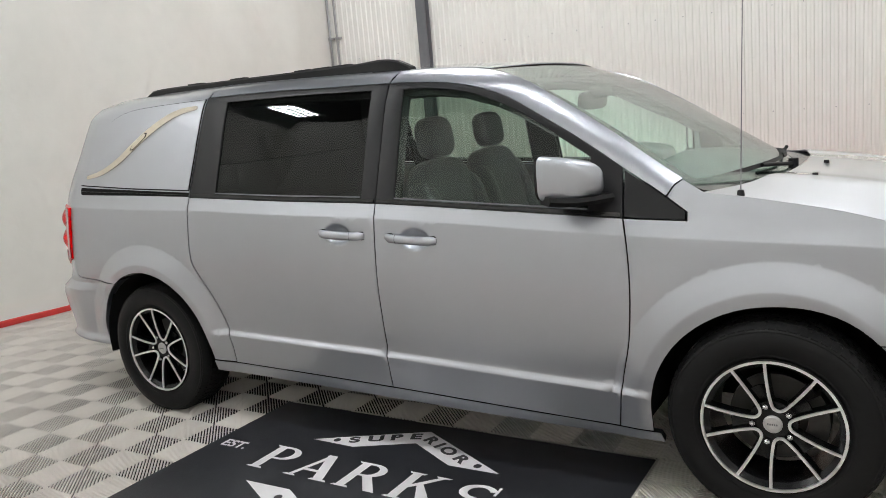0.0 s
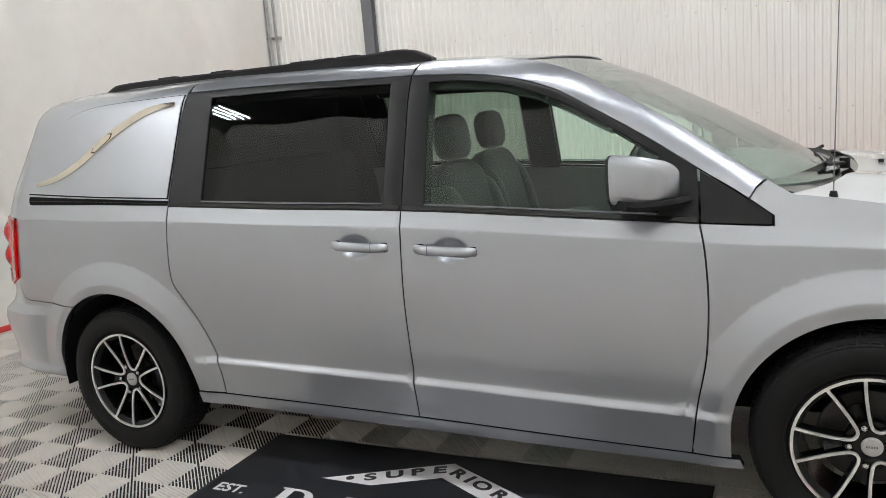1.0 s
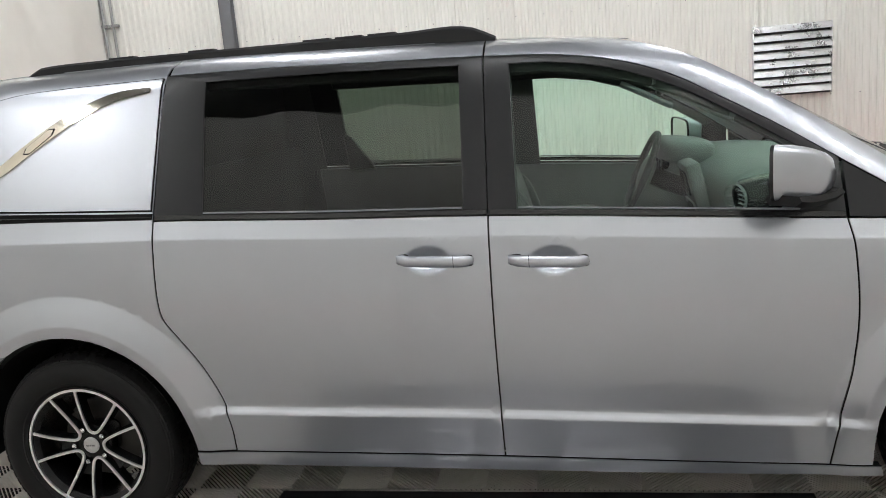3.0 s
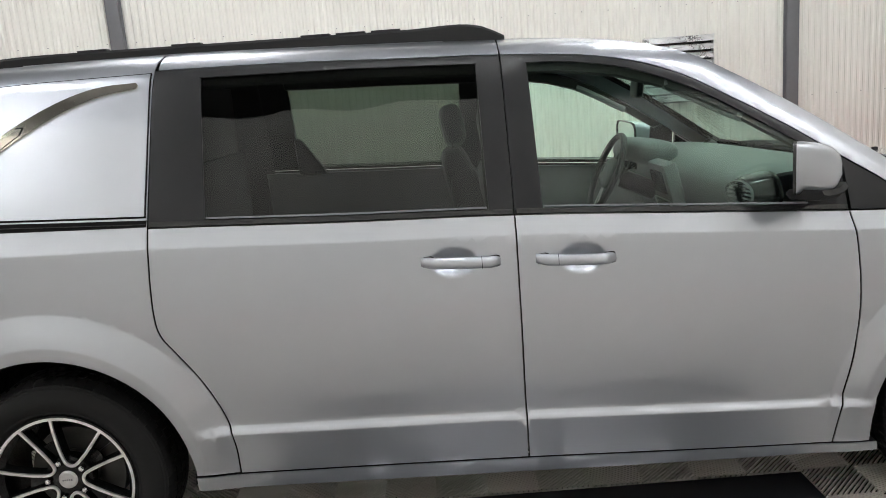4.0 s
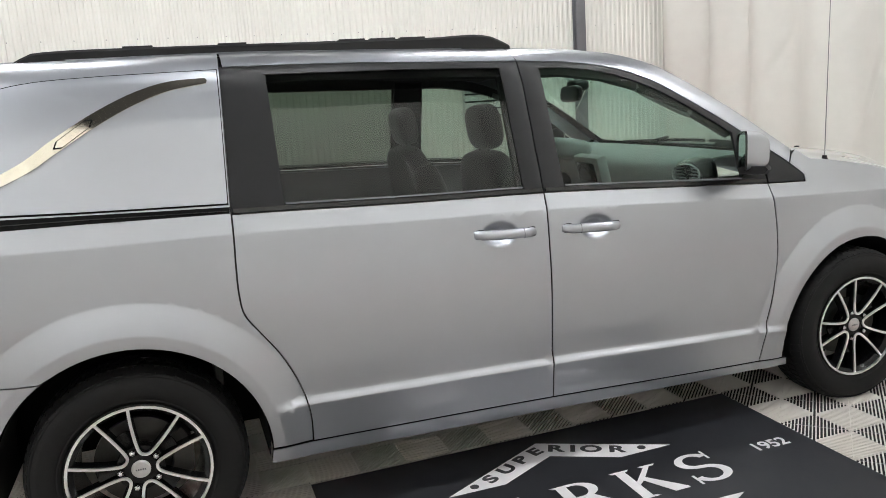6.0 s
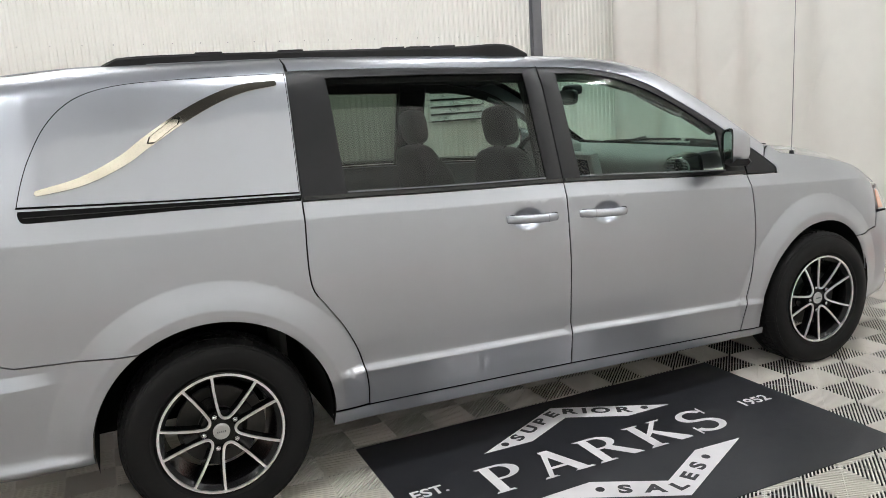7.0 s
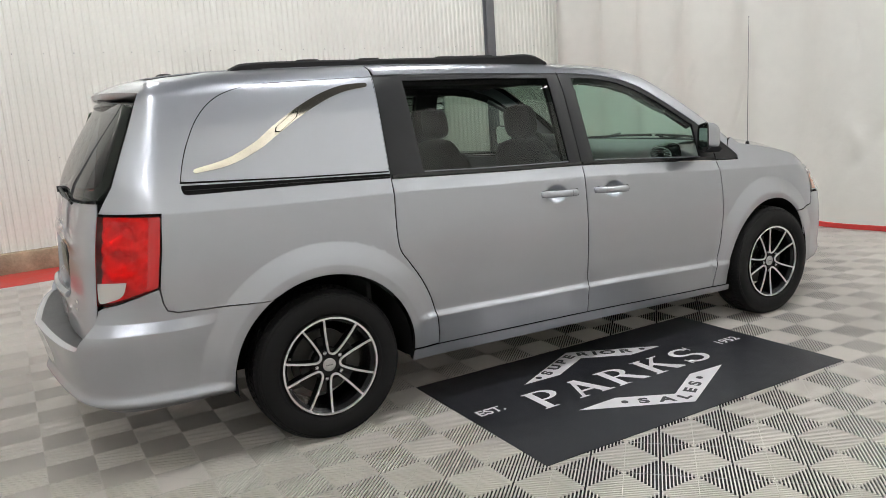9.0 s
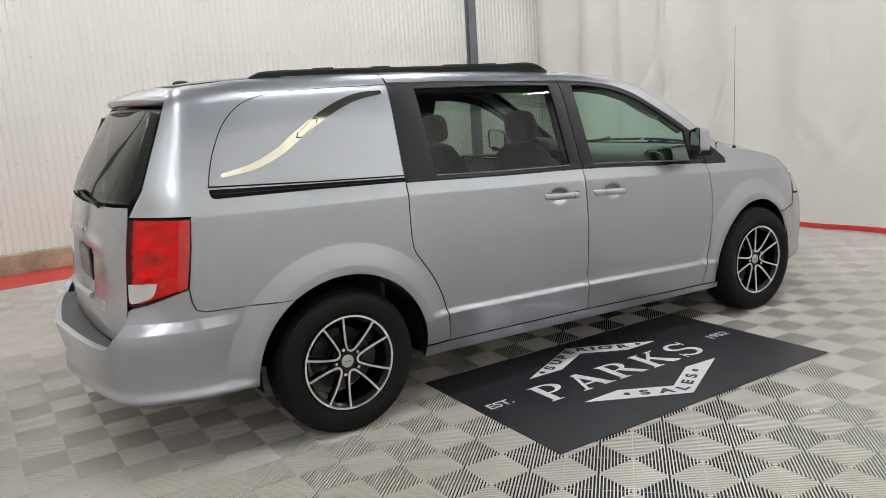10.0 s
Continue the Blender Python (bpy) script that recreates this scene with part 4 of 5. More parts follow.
# painted panel over the rear side window, with its slot and curved bar
for left in (False, True):
    edge = curve_of([(-2.099, 1.250), (-2.080, 1.326), (-2.051, 1.407), (-2.0, 1.499), (-1.928, 1.569), (-1.836, 1.614), (-1.701, 1.637), (-1.5, 1.645)], 6)
    blank = panel("side_panel", edge + [(-1.135, 1.648), (-1.142, 1.5), (-1.160, 1.206), (-1.6, 1.224)], M_PAINT, VAN, left, "silver painted panel in place of the side window", off=0.007, step=0.03, depth=0.012)
    # dark sheet under the panel's rim paints in the shade of its seam
    panel("seam_shadow", [(p[0] - 0.003, p[1] + 0.0022) for p in edge] + [(-1.131, 1.6505), (-1.1565, 1.200), (-1.6, 1.218), (-2.105, 1.244)], M_DARK, blank, left, "dark strip standing in for the shaded seam round the panel", off=0.0035, depth=0.004, step=0.03)
    slot = panel("slide_slot", curve_of([(-2.098, 1.240), (-2.100, 1.222), (-2.090, 1.200), (-2.070, 1.194)], 4) + [(-1.6, 1.186), (-1.157, 1.172), (-1.153, 1.198), (-1.6, 1.218)], M_DARK, VAN, left, "black door-rail slot", off=0.0018, depth=0.003, step=0.08)
    panel("slide_rail", [(-2.085, 1.213), (-1.6, 1.199), (-1.16, 1.180), (-1.16, 1.188), (-1.6, 1.207), (-2.087, 1.221)], M_PLASTIC, slot, left, off=0.004, depth=0.003, step=0.1)
    mid = curve_of([(-2.036, 1.291), (-1.89, 1.318), (-1.755, 1.374), (-1.66, 1.434), (-1.535, 1.508), (-1.41, 1.566), (-1.297, 1.599), (-1.178, 1.611)], 8)
    up, dn = [], []
    for i, p in enumerate(mid):
        f = i / (len(mid) - 1)
        w = 0.0085 + 0.0115 * math.sin(math.pi * f) ** 0.8
        q, r = Vector(mid[max(0, i - 1)]), Vector(mid[min(len(mid) - 1, i + 1)])
        t = (r - q).normalized()
        up.append((p[0] - t.y * w, p[1] + t.x * w))
        dn.append((p[0] + t.y * w, p[1] - t.x * w))
    bar_ob = panel("curved_bar", up + [(mid[-1][0] + 0.005, mid[-1][1])] + dn[::-1] + [(mid[0][0] - 0.006, mid[0][1] - 0.001)], M_WARM_CHROME, blank, left, "polished curved metal bar", off=0.013, depth=0.008, step=0.04, gap=0.0)
    c = Vector((-1.604, 1.466))
    t = Vector((0.83, 0.557)).normalized()
    nn = Vector((-t.y, t.x))
    hexa = lambda k: [tuple(c + t * (a * k) + nn * (b * k)) for a, b in ((-0.075, 0.0), (-0.055, -0.013), (0.055, -0.013), (0.075, 0.0), (0.055, 0.013), (-0.055, 0.013))]
    rim_ob = panel("bar_emblem", hexa(1.0), M_DARK, bar_ob, left, "thin dark outlined emblem", off=0.0142, depth=0.001, gap=0.0, step=0.012)
    panel("emblem_face", hexa(0.90), M_WARM_CHROME, bar_ob, left, off=0.0150, depth=0.001, gap=0.0, step=0.012)

# bonnet, screen and cowl
bm = bmesh.new()
rows = []
for i in range(25):
    u = i / 24
    s = 1.315 + (2.36 - 1.315) * u
    e = skin(s, HOOD_SEAM(min(2.4, max(1.335, s))) - 0.002)
    cxx, cz = 1.545 + 0.925 * u, 1.147 - 0.05 * u - 0.17 * u ** 2.2
    row = []
    for j in range(33):
        v = -1 + 2 * j / 32
        k = abs(v) ** 2.4
        ridge = 0.012 * math.exp(-((abs(v) - 0.62) / 0.10) ** 2)
        row.append((cxx + (e.x - cxx) * abs(v) ** (3.0 - u), YC + v * (YC - e.y), cz + (e.z - cz) * k + ridge))
    rows.append(row)
grid_sheet(bm, rows)
thicken(bm, 0.005)
bonnet = part("bonnet", bm, M_PAINT, VAN, smooth=60)
for y in (-0.43, 0.0):
    bm = bmesh.new()
    box(bm, 1.62, 1.64, y - 0.010, y + 0.010, 1.130, 1.154 - 0.03 * y * y, bevel=0.003)
    part("washer_nozzle", bm, M_PLASTIC, bonnet, "small black washer nozzle")

bm = bmesh.new()
rows = []
for i in range(25):
    u = i / 24
    xs = 0.43 + (1.285 - 0.43) * u
    e = skin(xs, PILLAR(xs) - 0.006, -0.002, pillar_roll)
    cxx, cz = 0.515 + 0.975 * u, 1.650 - 0.440 * u - 0.088 * u * u
    rows.append([(cxx + (e.x - cxx) * abs(v) ** 2.2, YC + v * (YC - e.y - 0.004), cz + (e.z - cz) * abs(v) ** 2.2) for v in [-1 + 2 * j / 28 for j in range(29)]])
grid_sheet(bm, rows)
screen_rows = rows
thicken(bm, 0.004)
screen = part("windscreen", bm, M_SCREEN_GLASS, VAN, "clear windscreen", smooth=60)
# black printed border of the screen: sides, top and foot
for name, r0, r1, c0, c1 in (("screen_border", 0, 24, 0, 1), ("screen_border", 0, 24, 27, 28), ("screen_border", 0, 3, 1, 27), ("screen_border", 23, 24, 1, 27)):
    bm = bmesh.new()
    grid_sheet(bm, [[Vector(p) + Vector((-0.004, 0, -0.006)) for p in r[c0:c1 + 1]] for r in rows[r0:r1 + 1]])
    part(name, bm, M_PIANO, screen, "black printed border")
bm = bmesh.new()
rows = []
for f in (0.0, 0.5, 1.0):
    row = []
    for j in range(29):
        v = -1 + 2 * j / 28
        p = Vector(screen_rows[-1][j])
        q = Vector((1.55 - 0.20 * abs(v) ** 3, p.y, 1.146 - 0.008 * v * v))
        row.append(p + (q - p) * f + Vector((0, 0, -0.006 - 0.005 * math.sin(math.pi * f))))
    rows.append(row)
grid_sheet(bm, rows)
thicken(bm, 0.01)
part("cowl", bm, M_PIANO, VAN, "black slatted cowl under the windscreen")
for y0, y1 in ((-0.62, 0.02), (0.06, 0.66)):
    bm = bmesh.new()
    zc = lambda y: 1.154 - 0.02 * ((y - YC) / 0.7) ** 2
    xc = lambda y: 1.49 - 0.20 * ((y - YC) / 0.75) ** 2
    pts = [(xc(y) - 0.03, y, zc(y) + 0.012) for y in [y0 + (y1 - y0) * k / 10 for k in range(11)]]
    sweep(bm, pts, [(-0.006, 0), (0.0, 0.016), (0.006, 0)])
    rod(bm, (xc(y1) + 0.015, y1 - 0.02, zc(y1) - 0.01), (xc((y0 + y1) / 2) - 0.02, (y0 + y1) / 2, zc(y0) + 0.034), 0.008, 8)
    rod(bm, (xc(y1) + 0.015, y1 - 0.02, zc(y1) - 0.03), (xc(y1) + 0.015, y1 - 0.02, zc(y1) + 0.012), 0.02, 12)
    part("wiper", bm, M_PLASTIC, VAN, "black windscreen wiper")
# whip aerial on the wing
bm = bmesh.new()
base = Vector((1.438, -0.798, 1.108))
rod(bm, base, base + Vector((0, 0, 0.028)), 0.016, 14, 0.010)
mast = part("whip_aerial", bm, M_PLASTIC, VAN, "black base of the whip aerial")
bm = bmesh.new()
rod(bm, base + Vector((0, 0, 0.026)), base + Vector((0.018, 0.01, 0.80)), 0.0022, 6, 0.0014)
bmesh.ops.create_uvsphere(bm, u_segments=8, v_segments=6, radius=0.003, matrix=Matrix.Translation(base + Vector((0.018, 0.01, 0.80))))
part("mast", bm, M_STEEL, mast, "thin steel mast")


# nose: bumper, lamps, grille
def front_mirror(s):
    return 2 * S_FRONT - s


fr = [(1.985, 0.235), (1.970, 0.30)] + front_arch(-2, 43, 12) + [(1.95, 0.6405), (2.062, 0.6595), (2.082, 0.742)]
fr += [(2.20, 0.735), (2.45, 0.72), (S_FRONT - 0.35, 0.715), (S_FRONT, 0.715)]
fl = [(2.2, 0.20), (S_FRONT - 0.3, 0.19), (S_FRONT, 0.19)]


def lip(s, z):
    return 0.02 * math.exp(-((z - 0.30) / 0.03) ** 2) - 0.03 * smoothstep(0.26, 0.2, z)


panel("front_bumper", fr + [(front_mirror(s), z) for s, z in reversed(fr[:-1])] + [(front_mirror(s), z) for s, z in fl[:-1]] + fl[::-1], M_PAINT, VAN, extra=lip, step=0.05, depth=0.03)
for left in (False, True):
    panel("headlamp", [(2.135, 0.862), (2.09, 0.752), (2.20, 0.742), (2.74, 0.728), (2.70, 0.83), (2.34, 0.875)], M_CLEAR, VAN, left, "clear headlamp with amber corner", off=0.006, step=0.05, depth=0.03)
    panel("corner_lens", [(2.128, 0.855), (2.095, 0.76), (2.17, 0.752), (2.19, 0.866)], mat("amber_lens", (0.78, 0.42, 0.30), 0.1, 0, 1.0), VAN, left, "amber corner lens", off=0.009, step=0.1, depth=0.004)
gr = [(2.76, 0.728), (S_FRONT, 0.725)]
panel("grille", gr + [(front_mirror(2.76), 0.728), (front_mirror(2.73), 0.84), (S_FRONT, 0.86), (2.73, 0.84)], M_PIANO, VAN, False, "gloss black grille", off=-0.01, step=0.1)


# ---- handles, mirrors ----
def door_handle(parent, x0, x1, z0, z1, cut, left):
    bm = bmesh.new()
    n, rows = 20, []
    for i in range(n + 1):
        f = i / n
        x, z = x0 + (x1 - x0) * f, z0 + (z1 - z0) * f
        b = 0.034 - 0.010 * abs(2 * f - 1) ** 2
        end = min(1.0, 5.5 * min(f, 1 - f) + 0.25)
        hh = 0.0185 * (0.66 + 0.34 * min(1.0, 9 * min(f, 1 - f) + 0.2))
        row = []
        for k in range(10):
            a = 2 * math.pi * k / 10
            o = b * end - 0.009 + 0.010 * math.cos(a)
            p = skin(x, z + hh * math.sin(a), o)
            row.append((p.x, p.y if not left else 2 * YC - p.y, p.z))
        rows.append(row + row[:1])
    grid_sheet(bm, rows)
    bmesh.ops.remove_doubles(bm, verts=bm.verts[:], dist=1e-6)
    bmesh.ops.holes_fill(bm, edges=[e for e in bm.edges if len(e.link_faces) == 1], sides=0)
    bmesh.ops.recalc_face_normals(bm, faces=bm.faces[:])
    grip = part("door_handle", bm, M_PAINT, parent, "body-coloured pull handle", smooth=60)
    # mounting pads and the joint of the key cap
    for xa, xb in ((x0 + 0.003, x0 + 0.04), (x1 - 0.04, x1 - 0.003)):
        zc = z0 + (z1 - z0) * ((xa + xb) / 2 - x0) / (x1 - x0)
        panel("handle_seal", curve_of([(xa, zc - 0.010), (xa + 0.006, zc - 0.0160), (xb, zc - 0.0160), (xb, zc + 0.0160), (xa + 0.006, zc + 0.0160), (xa, zc + 0.010)], 3), M_DARK, parent, left, off=0.0025, depth=0.003, step=0.1, gap=0.0)
    bm = bmesh.new()
    zc = z0 + (z1 - z0) * (cut - x0) / (x1 - x0)
    ring = []
    for k in range(12):
        a = 2 * math.pi * k / 12
        f = (cut - x0) / (x1 - x0)
        b = 0.034 - 0.010 * abs(2 * f - 1) ** 2
        p = skin(cut, zc + 0.0190 * math.sin(a), b - 0.009 + 0.0106 * math.cos(a))
        ring.append((p.x, p.y if not left else 2 * YC - p.y, p.z))
    rows = [[(p[0] + d, p[1], p[2]) for p in ring + ring[:1]] for d in (-0.0009, 0.0009)]
    grid_sheet(bm, rows)
    part("handle_joint", bm, M_DARK, parent)
    return grip


def side_mirror(parent, left):
    sg = 1 if not left else -1

    def place(x, y, z):
        return (x, y if not left else 2 * YC - y, z)

    bm = bmesh.new()
    rows = []
    for i in range(15):
        f = i / 14  # from the rear rim (0) to the nose (1)
        x = 0.838 + 0.136 * f
        k = (1 - f ** 3.4) ** 0.5 if f < 1 else 0.02
        hw, hh = 0.068 * (0.30 + 0.70 * k), 0.078 * (0.25 + 0.75 * k)
        row = []
        for j in range(28):
            a = 2 * math.pi * j / 28
            c, s_ = math.cos(a), math.sin(a)
            e = 0.42
            yy = -0.975 + hw * math.copysign(abs(c) ** e, c) + 0.02 * f
            zz = 1.212 + hh * math.copysign(abs(s_) ** e, s_) - 0.012 * f - 0.014 * (yy + 0.975) / 0.074 * (1 if s_ > 0 else 0.2)
            row.append(place(x + (0.50 + 0.12 * f) * (yy + 0.975), yy, zz))
        rows.append(row + row[:1])
    grid_sheet(bm, rows)
    bmesh.ops.remove_doubles(bm, verts=bm.verts[:], dist=1e-6)
    bmesh.ops.holes_fill(bm, edges=[e for e in bm.edges if len(e.link_faces) == 1], sides=0)
    bmesh.ops.recalc_face_normals(bm, faces=bm.faces[:])
    shell = part("side_mirror", bm, M_PAINT, parent, "silver wing mirror housing", smooth=50)
    # dark bezel, glass and foot
    bm = bmesh.new()
    rim = [Vector(p) for p in rows[0][:-1]]
    c = sum(rim, Vector()) / len(rim)
    ra = [bm.verts.new(p) for p in rim]
    rb = [bm.verts.new(p + Vector((-0.010, 0, 0))) for p in rim]
    rc = [bm.verts.new(c + (p - c) * 0.93 + Vector((-0.009, 0, 0))) for p in rim]
    rd = [bm.verts.new(c + (p - c) * 0.91 + Vector((0.004, 0, 0))) for p in rim]
    for u, w in ((ra, rb), (rb, rc), (rc, rd)):
        for i in range(28):
            bm.faces.new((u[i], u[(i + 1) % 28], w[(i + 1) % 28], w[i]))
    bmesh.ops.recalc_face_normals(bm, faces=bm.faces[:])
    part("bezel", bm, M_PIANO, shell, "black mirror bezel")
    bm = bmesh.new()
    bm.faces.new([bm.verts.new(c + (p - c) * 0.915 + Vector((-0.004, 0, 0))) for p in rim])
    r = bmesh.ops.extrude_face_region(bm, geom=bm.faces[:])
    for v in [g for g in r["geom"] if isinstance(g, bmesh.types.BMVert)]:
        v.co.x += 0.004
    bmesh.ops.recalc_face_normals(bm, faces=bm.faces[:])
    part("mirror_glass", bm, mat("mirror_glass", (0.85, 0.87, 0.87), 0.02, 1.0), shell, "mirror glass", smooth=0)
    bm = bmesh.new()
    pts = [place(0.83, -1.042, 1.138), place(0.86, -1.015, 1.131), place(0.91, -0.97, 1.127), place(0.955, -0.92, 1.127), place(0.99, -0.87, 1.130)]
    sweep(bm, curve_of(pts, 5), [(-0.056, 0.004), (-0.042, -0.012), (0.042, -0.012), (0.056, 0.004), (0.046, 0.018), (-0.046, 0.018)])
    part("mirror_foot", bm, M_RUBBER, shell, "black mirror foot and arm", smooth=40)


doors = {ob.name: ob for ob in VAN.children}
for left, suffix in ((False, ""), (True, ".001")):
    door_handle(doors["front_door" + suffix], 0.044, 0.295, 0.986, 0.972, 0.111, left)
    door_handle(doors["sliding_door" + suffix], -0.315, -0.066, 1.002, 0.989, -0.126, left)
    side_mirror(doors["front_door" + suffix], left)


# ---- wheels ----
def wheel(x, z, right, turn):
    """A wheel about the origin, outer face towards -y; then stood at its hub."""
    R, RIM = 0.352, 0.2345
    name = "wheel"
    bm = bmesh.new()
    prof = [(0.230, -0.088), (0.236, -0.100), (0.245, -0.107), (0.262, -0.1155), (0.285, -0.119), (0.305, -0.118), (0.322, -0.113), (0.336, -0.104), (0.345, -0.093), (0.350, -0.078), (R, -0.045), (R, 0.045), (0.350, 0.078), (0.340, 0.10), (0.30, 0.117), (0.25, 0.108), (0.230, 0.09)]
    n = 72
    vs = [[bm.verts.new((r * math.cos(2 * math.pi * i / n), y, r * math.sin(2 * math.pi * i / n))) for r, y in prof] for i in range(n)]
    for i in range(n):
        a, b = vs[i], vs[(i + 1) % n]
        for j in range(len(prof) - 1):
            bm.faces.new((a[j], a[j + 1], b[j + 1], b[j]))
    bmesh.ops.recalc_face_normals(bm, faces=bm.faces[:])
    root = new(name)
    root.parent = VAN
    tyre = part("tyre", bm, M_RUBBER, root, "black road tyre")
    # tread blocks over shoulder and crown
    bm = bmesh.new()
    m = 66
    for i in range(m):
        for y0, y1, sk in ((-0.104, -0.066, 0.012), (-0.058, -0.022, -0.01), (-0.014, 0.014, 0.008), (0.022, 0.058, -0.01)):
            a0 = 2 * math.pi * (i + (0.5 if sk < 0 else 0)) / m
            a1 = a0 + 2 * math.pi / m * 0.74
            out = []
            for a, y in ((a0, y0), (a1, y0), (a1 + sk, y1), (a0 + sk, y1)):
                base = float(np.interp(abs(y), [0, 0.045, 0.078, 0.093, 0.104], [R, R, 0.350, 0.345, 0.336]))
                for r in (base - 0.003, base + 0.0045):
                    out.append(bm.verts.new((r * math.cos(a), y, r * math.sin(a))))
            for f in ((1, 3, 5, 7), (0, 1, 3, 2), (2, 3, 5, 4), (4, 5, 7, 6), (6, 7, 1, 0)):
                bm.faces.new([out[k] for k in f])
    bmesh.ops.recalc_face_normals(bm, faces=bm.faces[:])
    part("tread", bm, M_RUBBER, tyre, smooth=0)
    for r in (0.252, 0.330):
        bm = bmesh.new()
        y = float(np.interp(r, [0.228, 0.238, 0.262, 0.285, 0.305, 0.322, 0.336], [-0.100, -0.106, -0.1155, -0.119, -0.118, -0.113, -0.104]))
        sweep(bm, [(r * math.cos(2 * math.pi * i / 64), y, r * math.sin(2 * math.pi * i / 64)) for i in range(64)], [(-0.0025, -0.002), (0.0025, -0.002), (0, 0.002)], closed=True, up=(0, 1, 0))
        part("sidewall_rib", bm, M_RUBBER, tyre)
    # rim barrel
    bm = bmesh.new()
    prof = [(RIM, -0.100), (RIM + 0.002, -0.106), (RIM - 0.004, -0.108), (RIM - 0.012, -0.100), (0.205, -0.085), (0.198, -0.03), (0.195, 0.07), (0.222, 0.09)]
    vs = [[bm.verts.new((r * math.cos(2 * math.pi * i / n), y, r * math.sin(2 * math.pi * i / n))) for r, y in prof] for i in range(n)]
    for i in range(n):
        a, b = vs[i], vs[(i + 1) % n]
        for j in range(len(prof) - 1):
            bm.faces.new((a[j], a[j + 1], b[j + 1], b[j]))
    bmesh.ops.recalc_face_normals(bm, faces=bm.faces[:])
    rim = part("rim", bm, M_RIMBLK, root, "gloss black alloy rim with machined faces")
    bm = bmesh.new()
    sweep(bm, [(0.2265 * math.cos(2 * math.pi * i / 80), -0.1065, 0.2265 * math.sin(2 * math.pi * i / 80)) for i in range(80)], [(-0.0052, -0.004), (0.0052, -0.004), (0.0045, 0.003), (-0.0045, 0.003)], closed=True, up=(0, -1, 0))
    part("rim_lip", bm, M_MACH, rim, "bright machined outer ring")
    # ten slim spokes that join in five rounded Vs at the hub, machined on their faces
    dish = lambda r: -0.100 + 0.026 * (1 - (r / 0.2235)) ** 1.3
    vee = [(0.2075, 0.0815), (0.160, 0.0645), (0.110, 0.0440), (0.078, 0.0285), (0.062, 0.0190), (0.0545, 0.0105), (0.0520, 0.0)]

    def pol(r, deg, d=0.0):
        return (r * math.cos(radians(deg)), dish(r) + d, r * math.sin(radians(deg)))

    for k in range(5):
        c = radians(turn + 36 + 72 * k)
        ux, uz = math.cos(c), math.sin(c)
        pts = [(a * ux - h * uz, dish(math.hypot(a, h)), a * uz + h * ux) for a, h in vee + [(a, -h) for a, h in vee[-2::-1]]]
        pts = curve_of(pts, 5)
        bm = bmesh.new()
        sweep(bm, pts, [(-0.0053, -0.004), (0.0053, -0.004), (0.0046, 0.002), (-0.0046, 0.002)], up=(0, -1, 0))
        part("machined_edge", bm, M_MACH, rim, "bright machined spoke face")
        bm = bmesh.new()
        sweep(bm, pts, [(-0.0095, -0.040), (0.0095, -0.040), (0.0066, -0.0035), (-0.0066, -0.0035)], up=(0, -1, 0))
        part("spoke", bm, M_RIMBLK, rim)
        # sunken web between two spokes, with its wheel nut
        a0 = turn + 72 * k
        bm = bmesh.new()
        rows = [[pol(r, a0 + half * f, 0.022 + 0.012 * (1 - f * f)) for f in (-1, -0.5, 0, 0.5, 1)] for r, half in ((0.055, 26.0), (0.08, 20.0), (0.11, 14.5), (0.135, 10.0))]
        grid_sheet(bm, rows)
        thicken(bm, 0.006)
        part("spoke_web", bm, M_RIMBLK, rim)
        bm = bmesh.new()
        p = Vector(pol(0.0645, a0, 0.004))
        rod(bm, p + Vector((0, 0.02, 0)), p + Vector((0, -0.008, 0)), 0.0095, 6)
        bmesh.ops.create_uvsphere(bm, u_segments=8, v_segments=6, radius=0.008, matrix=Matrix.Translation(p + Vector((0, -0.008, 0))))
        part("lug_nut", bm, M_CHROME, rim, "chrome lug nut")
    bm = bmesh.new()
    rod(bm, (0, -0.04, 0), (0, dish(0.06) + 0.006, 0), 0.052, 40)
    rod(bm, (0, -0.03, 0), (0, dish(0.06) + 0.014, 0), 0.078, 40)
    part("hub", bm, M_RIMBLK, rim)
    bm = bmesh.new()
    rod(bm, (0, -0.05, 0), (0, -0.0805, 0), 0.031, 32, 0.031)
    rod(bm, (0, -0.0805, 0), (0, -0.0835, 0), 0.031, 32, 0.026)
    cap = part("hub_cap", bm, vary(mat("brushed_cap_metal", (0.62, 0.62, 0.62), 0.3, 0.9), 60, 0.15), rim, "round silver hub cap")
    bm = bmesh.new()
    for kx in range(5):
        box(bm, -0.017 + 0.007 * kx, -0.0125 + 0.007 * kx, -0.0845, -0.0832, -0.003, 0.003)
    part("cap_mark", bm, M_STEEL, cap, smooth=0)
    # brake disc and caliper
    bm = bmesh.new()
    rod(bm, (0, 0.0, 0), (0, 0.022, 0), 0.152, 48)
    rod(bm, (0, -0.03, 0), (0, 0.0, 0), 0.075, 32)
    part("brake_disc", bm, M_DISC, root, "worn iron brake disc")
    bm = bmesh.new()
    sweep(bm, [(0.138 * math.cos(radians(a)), 0.011, 0.138 * math.sin(radians(a))) for a in range(-30, 37, 6)], [(-0.034, -0.040), (0.034, -0.040), (0.038, 0.0), (0.034, 0.040), (-0.034, 0.040)], up=(0, 1, 0))
    part("brake_caliper", bm, M_DISC, root, "grey brake caliper")
    y = -0.815 if right else 2 * YC + 0.815
    root.matrix_basis = pose(x, y, z, 0, 0, 0 if right else 180)
    return root


